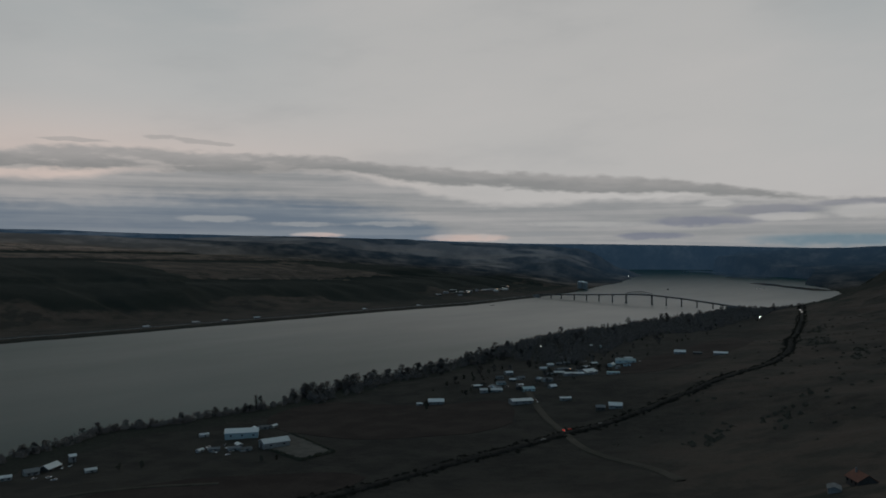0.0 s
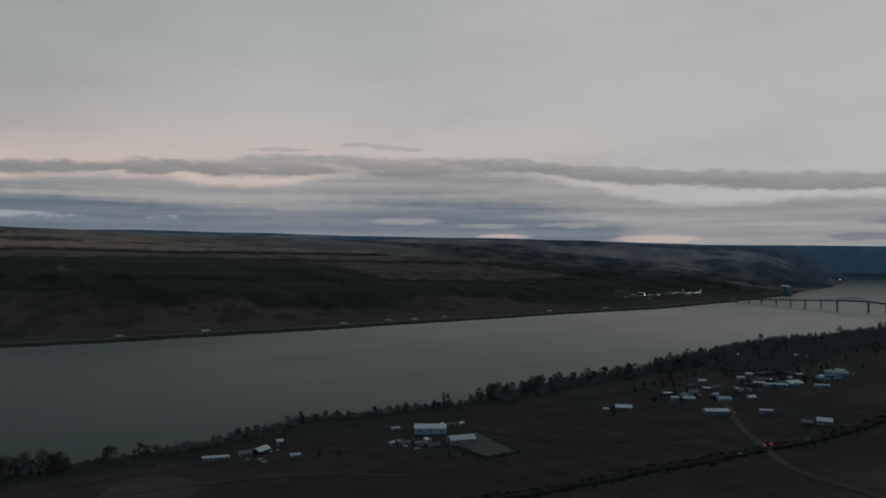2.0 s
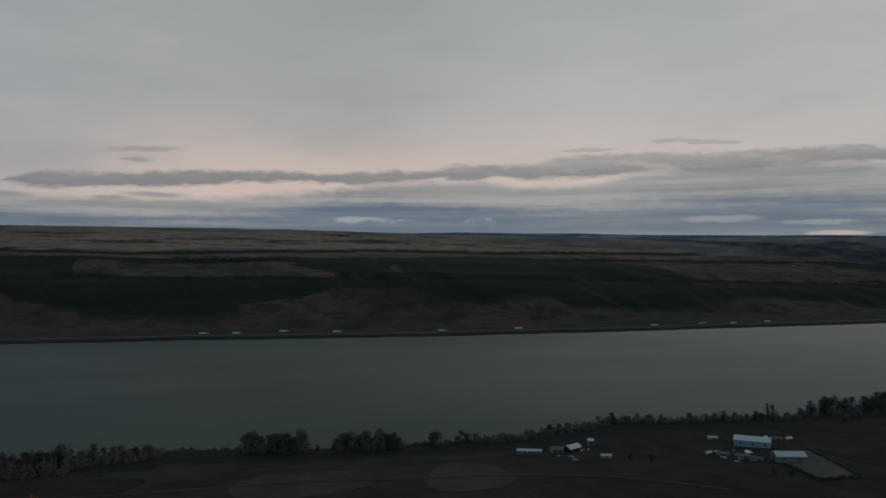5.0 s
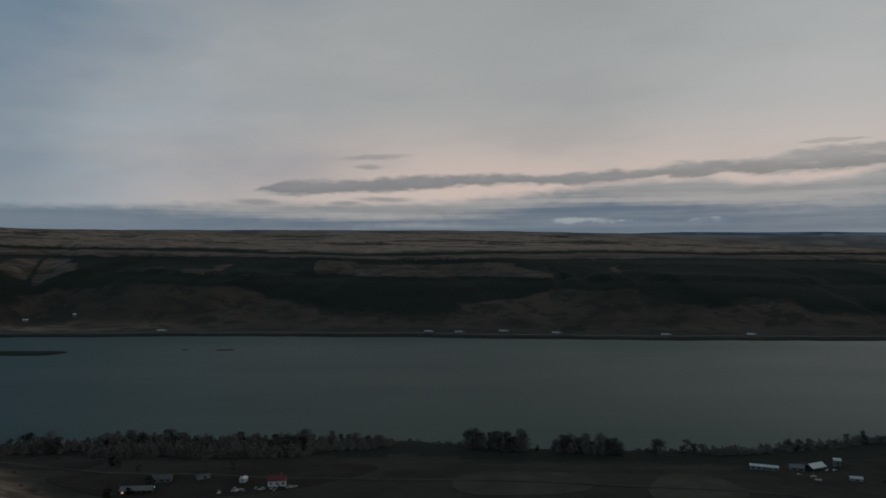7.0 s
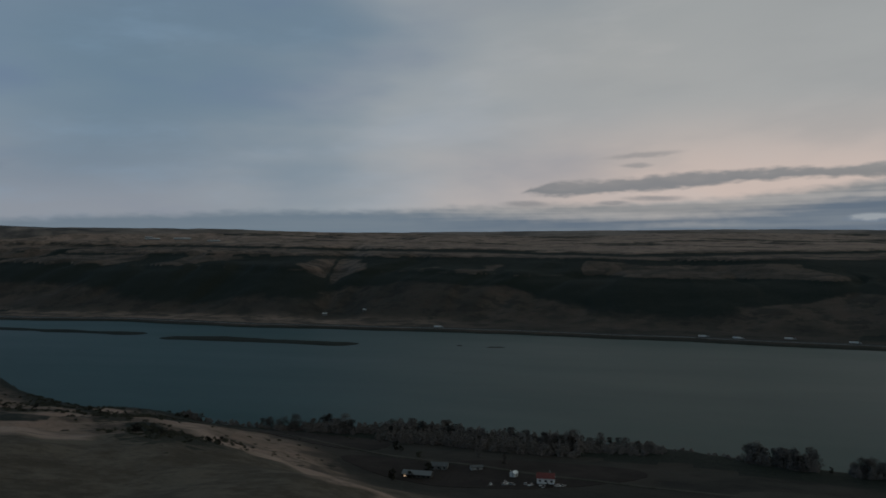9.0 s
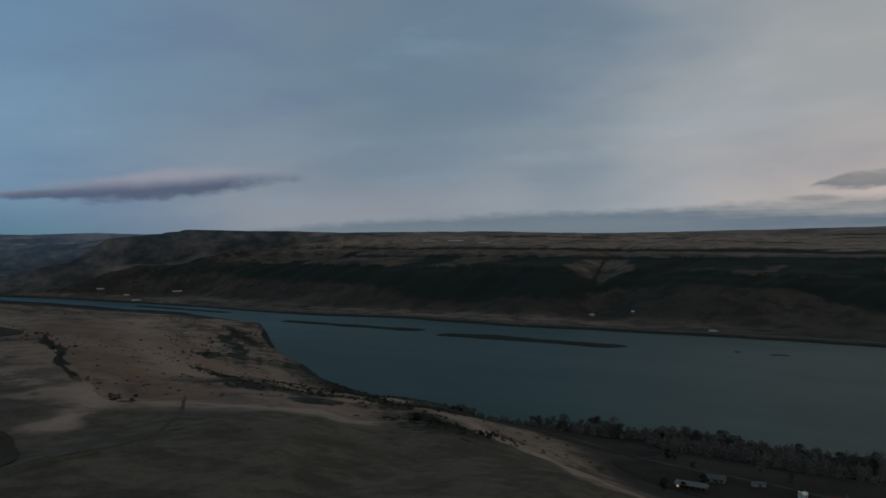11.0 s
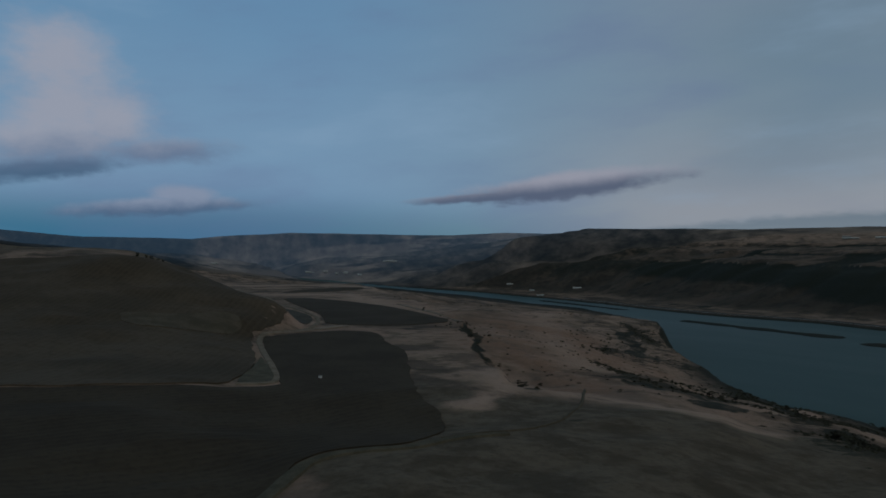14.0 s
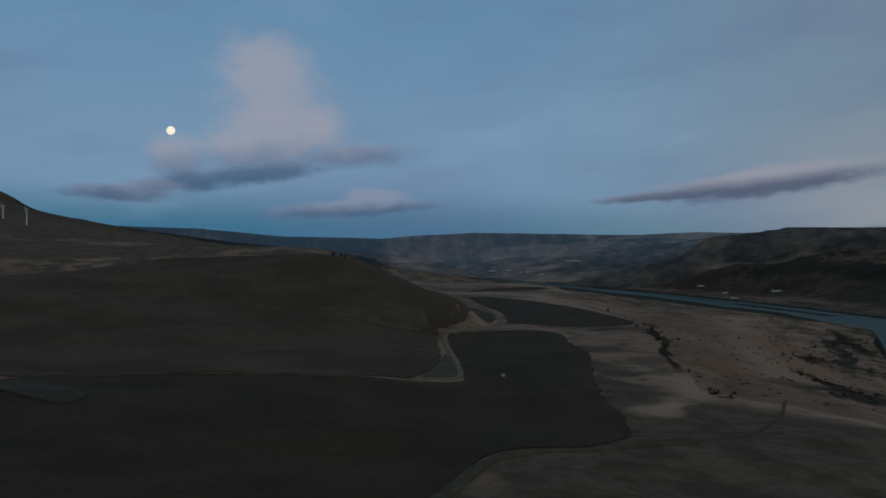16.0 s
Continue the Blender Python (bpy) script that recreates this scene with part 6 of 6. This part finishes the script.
CARS = [car(CAR_PAINTS[0], "parked white car in a village yard"), car(CAR_PAINTS[1], "parked silver car in a village yard"), car(CAR_PAINTS[2], "parked dark car in a village yard")]
for c0, (x, y) in zip(CARS, ((735, 390), (742, 396), (750, 402))):
    seat(c0, x, y, 30, 0.0)
for _ in range(34):
    x, y = town_rnd.choice(((town_rnd.uniform(720, 1120), town_rnd.uniform(390, 500)), (town_rnd.uniform(250, 330), town_rnd.uniform(535, 580)), (town_rnd.uniform(400, 440), town_rnd.uniform(495, 540)),
                           (town_rnd.uniform(-130, -80), town_rnd.uniform(510, 524))))
    c = copy_thing(CARS[town_rnd.choice((0, 0, 1, 2))], Matrix.Translation((x, y, ground(x, y) + 0.02)) @ Matrix.Rotation(town_rnd.uniform(0, 6.28), 4, "Z"))
    c["group"] = "parked cars"
stopped = car(CAR_PAINTS[2], "dark car waiting with red tail lights at the crossing", True)
seat(stopped, 610, 297, 40, -0.9)
for x, y in ((618, 302), (624, 299)):
    copy_thing(stopped, Matrix.Translation((x, y, ground(x, y) + 0.9)) @ Matrix.Rotation(radians(38), 4, "Z"))
for x, y in ((575, 300), (662, 286)):
    copy_thing(CARS[0], Matrix.Translation((x, y, ground(x, y) + 0.9)) @ Matrix.Rotation(radians(-15), 4, "Z"))


def truck():
    root = tagged(new("semi_truck"), "white semi-trailer truck on the riverside highway", "truck", "highway trucks")
    bm = bmesh.new()
    box(bm, -2.5, 0, 2.65, 16.0, 2.6, 2.9, 0.08)
    part("trailer", bm, WHITE_METAL, root)
    bm = bmesh.new()
    box(bm, 8.2, 0, 2.0, 2.8, 2.45, 2.6, 0.25)
    box(bm, 10.1, 0, 1.45, 1.8, 2.2, 1.4, 0.25)
    part("cab", bm, CAR_PAINTS[1], root)
    bm = bmesh.new()
    box(bm, 9.3, 0, 2.75, 0.8, 2.2, 0.8, 0.1)
    part("windscreen", bm, GLASS, root)
    for wx in (-9, -7.7, 5.0, 6.3, 10.0):
        for wy in (-1.1, 1.1):
            bm = bmesh.new()
            cone(bm, (wx, wy - 0.25, 0.52), (wx, wy + 0.25, 0.52), 0.52, 0.52, 12)
            part("wheel", bm, RUBBER, root)
    return root


def road_spot(x, off):
    y = float(shore(FAR_SHORE, np.array([x]))[0]) + 48 + off
    y2 = float(shore(FAR_SHORE, np.array([x + 20.0]))[0]) + 48 + off
    return Matrix.Translation((x, y, ground(x, y) + 0.75)) @ Matrix.Rotation(math.atan2(y2 - y, 20), 4, "Z")


lorry = truck()
lorry.matrix_basis = road_spot(95.0, 4)
for x, off in ((29, 4), (301, 4), (192, 30), (521, -4), (700, 4), (1037, -4), (1177, 4), (1254, -4), (1362, 4), (1780, 4), (2020, -4), (-560, 4)):
    copy_thing(lorry, road_spot(float(x), off))


# ================= lamps, moon =================
def street_lamp(x, y, tall, head, mat, label):
    root = tagged(new("street_lamp"), label, "lamp")
    bm = bmesh.new()
    cone(bm, (0, 0, -0.5), (0, 0, tall), 0.14, 0.08, 8)
    cone(bm, (0, 0, tall), (1.2, 0, tall + 0.3), 0.07, 0.06, 6)
    part("pole", bm, STEEL, root)
    bm = bmesh.new()
    bmesh.ops.create_icosphere(bm, subdivisions=2, radius=head, matrix=Matrix.Translation((1.4, 0, tall + 0.2)) @ Matrix.Diagonal((1.3, 1, 0.7, 1)))
    part("lamp_head", bm, mat, root, smooth_shade=True)
    return seat(root, x, y, 200)


for x, y, tall, head, mat in ((1935, 428, 9, 1.3, LAMP_WHITE), (1990, 345, 8, 1.0, LAMP_WHITE), (2037, 359, 8, 0.8, LAMP_WHITE), (1188, 624, 9, 0.5, LAMP_WHITE), (6019, 2355, 14, 3.0, LAMP_WHITE),
                              (5800, 2330, 12, 1.4, LAMP_WARM), (-120, 536, 5, 0.12, LAMP_WHITE), (-172, 516, 5, 0.12, LAMP_WHITE), (880, 452, 7, 0.4, LAMP_WHITE), (940, 450, 7, 0.35, LAMP_WARM)):
    street_lamp(x, y, tall, head, mat, "lit lamp on a pole at dusk")
for i in range(15):
    k = town_rnd.random()
    street_lamp(2520 + 660 * k, 1725 + 95 * k + town_rnd.uniform(-30, 30), 10, town_rnd.uniform(0.6, 1.3), town_rnd.choice((LAMP_WHITE, LAMP_WARM, LAMP_WARM)), "lit street lamp in the far-bank town")


def moon(bearing, rise, radius):
    a, e = radians(bearing), radians(rise)
    bm = bmesh.new()
    bmesh.ops.create_icosphere(bm, subdivisions=4, radius=radius)

    def look_of(n):
        p = n.node("ShaderNodeTexCoord", "Object")
        mare = n.step(n.noise(p, 0.04, 3.0, 0.5), 0.3, 0.8)
        col = n.mix(mare, (1.0, 0.88, 0.74), (0.84, 0.72, 0.58))
        surface(n, (0.3, 0.28, 0.26), 1.0, emit=col, emit_strength=1.0)
    ob = part("moon", bm, material("moonlit_rock", look_of), None, "", True)
    ob.location = (-math.sin(a) * math.cos(e) * 4700, math.cos(a) * math.cos(e) * 4700, HUB + math.sin(e) * 4700)
    return tagged(ob, "full pale yellow moon low in the evening sky", "moon")


moon(100.05, 8.88, 24)


def pump(x, y):
    root = tagged(new("pump_box"), "small white pump housing among the vines", "pump")
    bm = bmesh.new()
    box(bm, 0, 0, 1.1, 2.0, 1.6, 2.8, 0.1)
    part("housing", bm, WHITE_METAL, root)
    bm = bmesh.new()
    box(bm, 0, 0, 2.6, 2.4, 2.0, 0.25, 0.05)
    part("lid", bm, GREY_ROOF, root)
    return seat(root, x, y, 20)


pump(-486, 123)
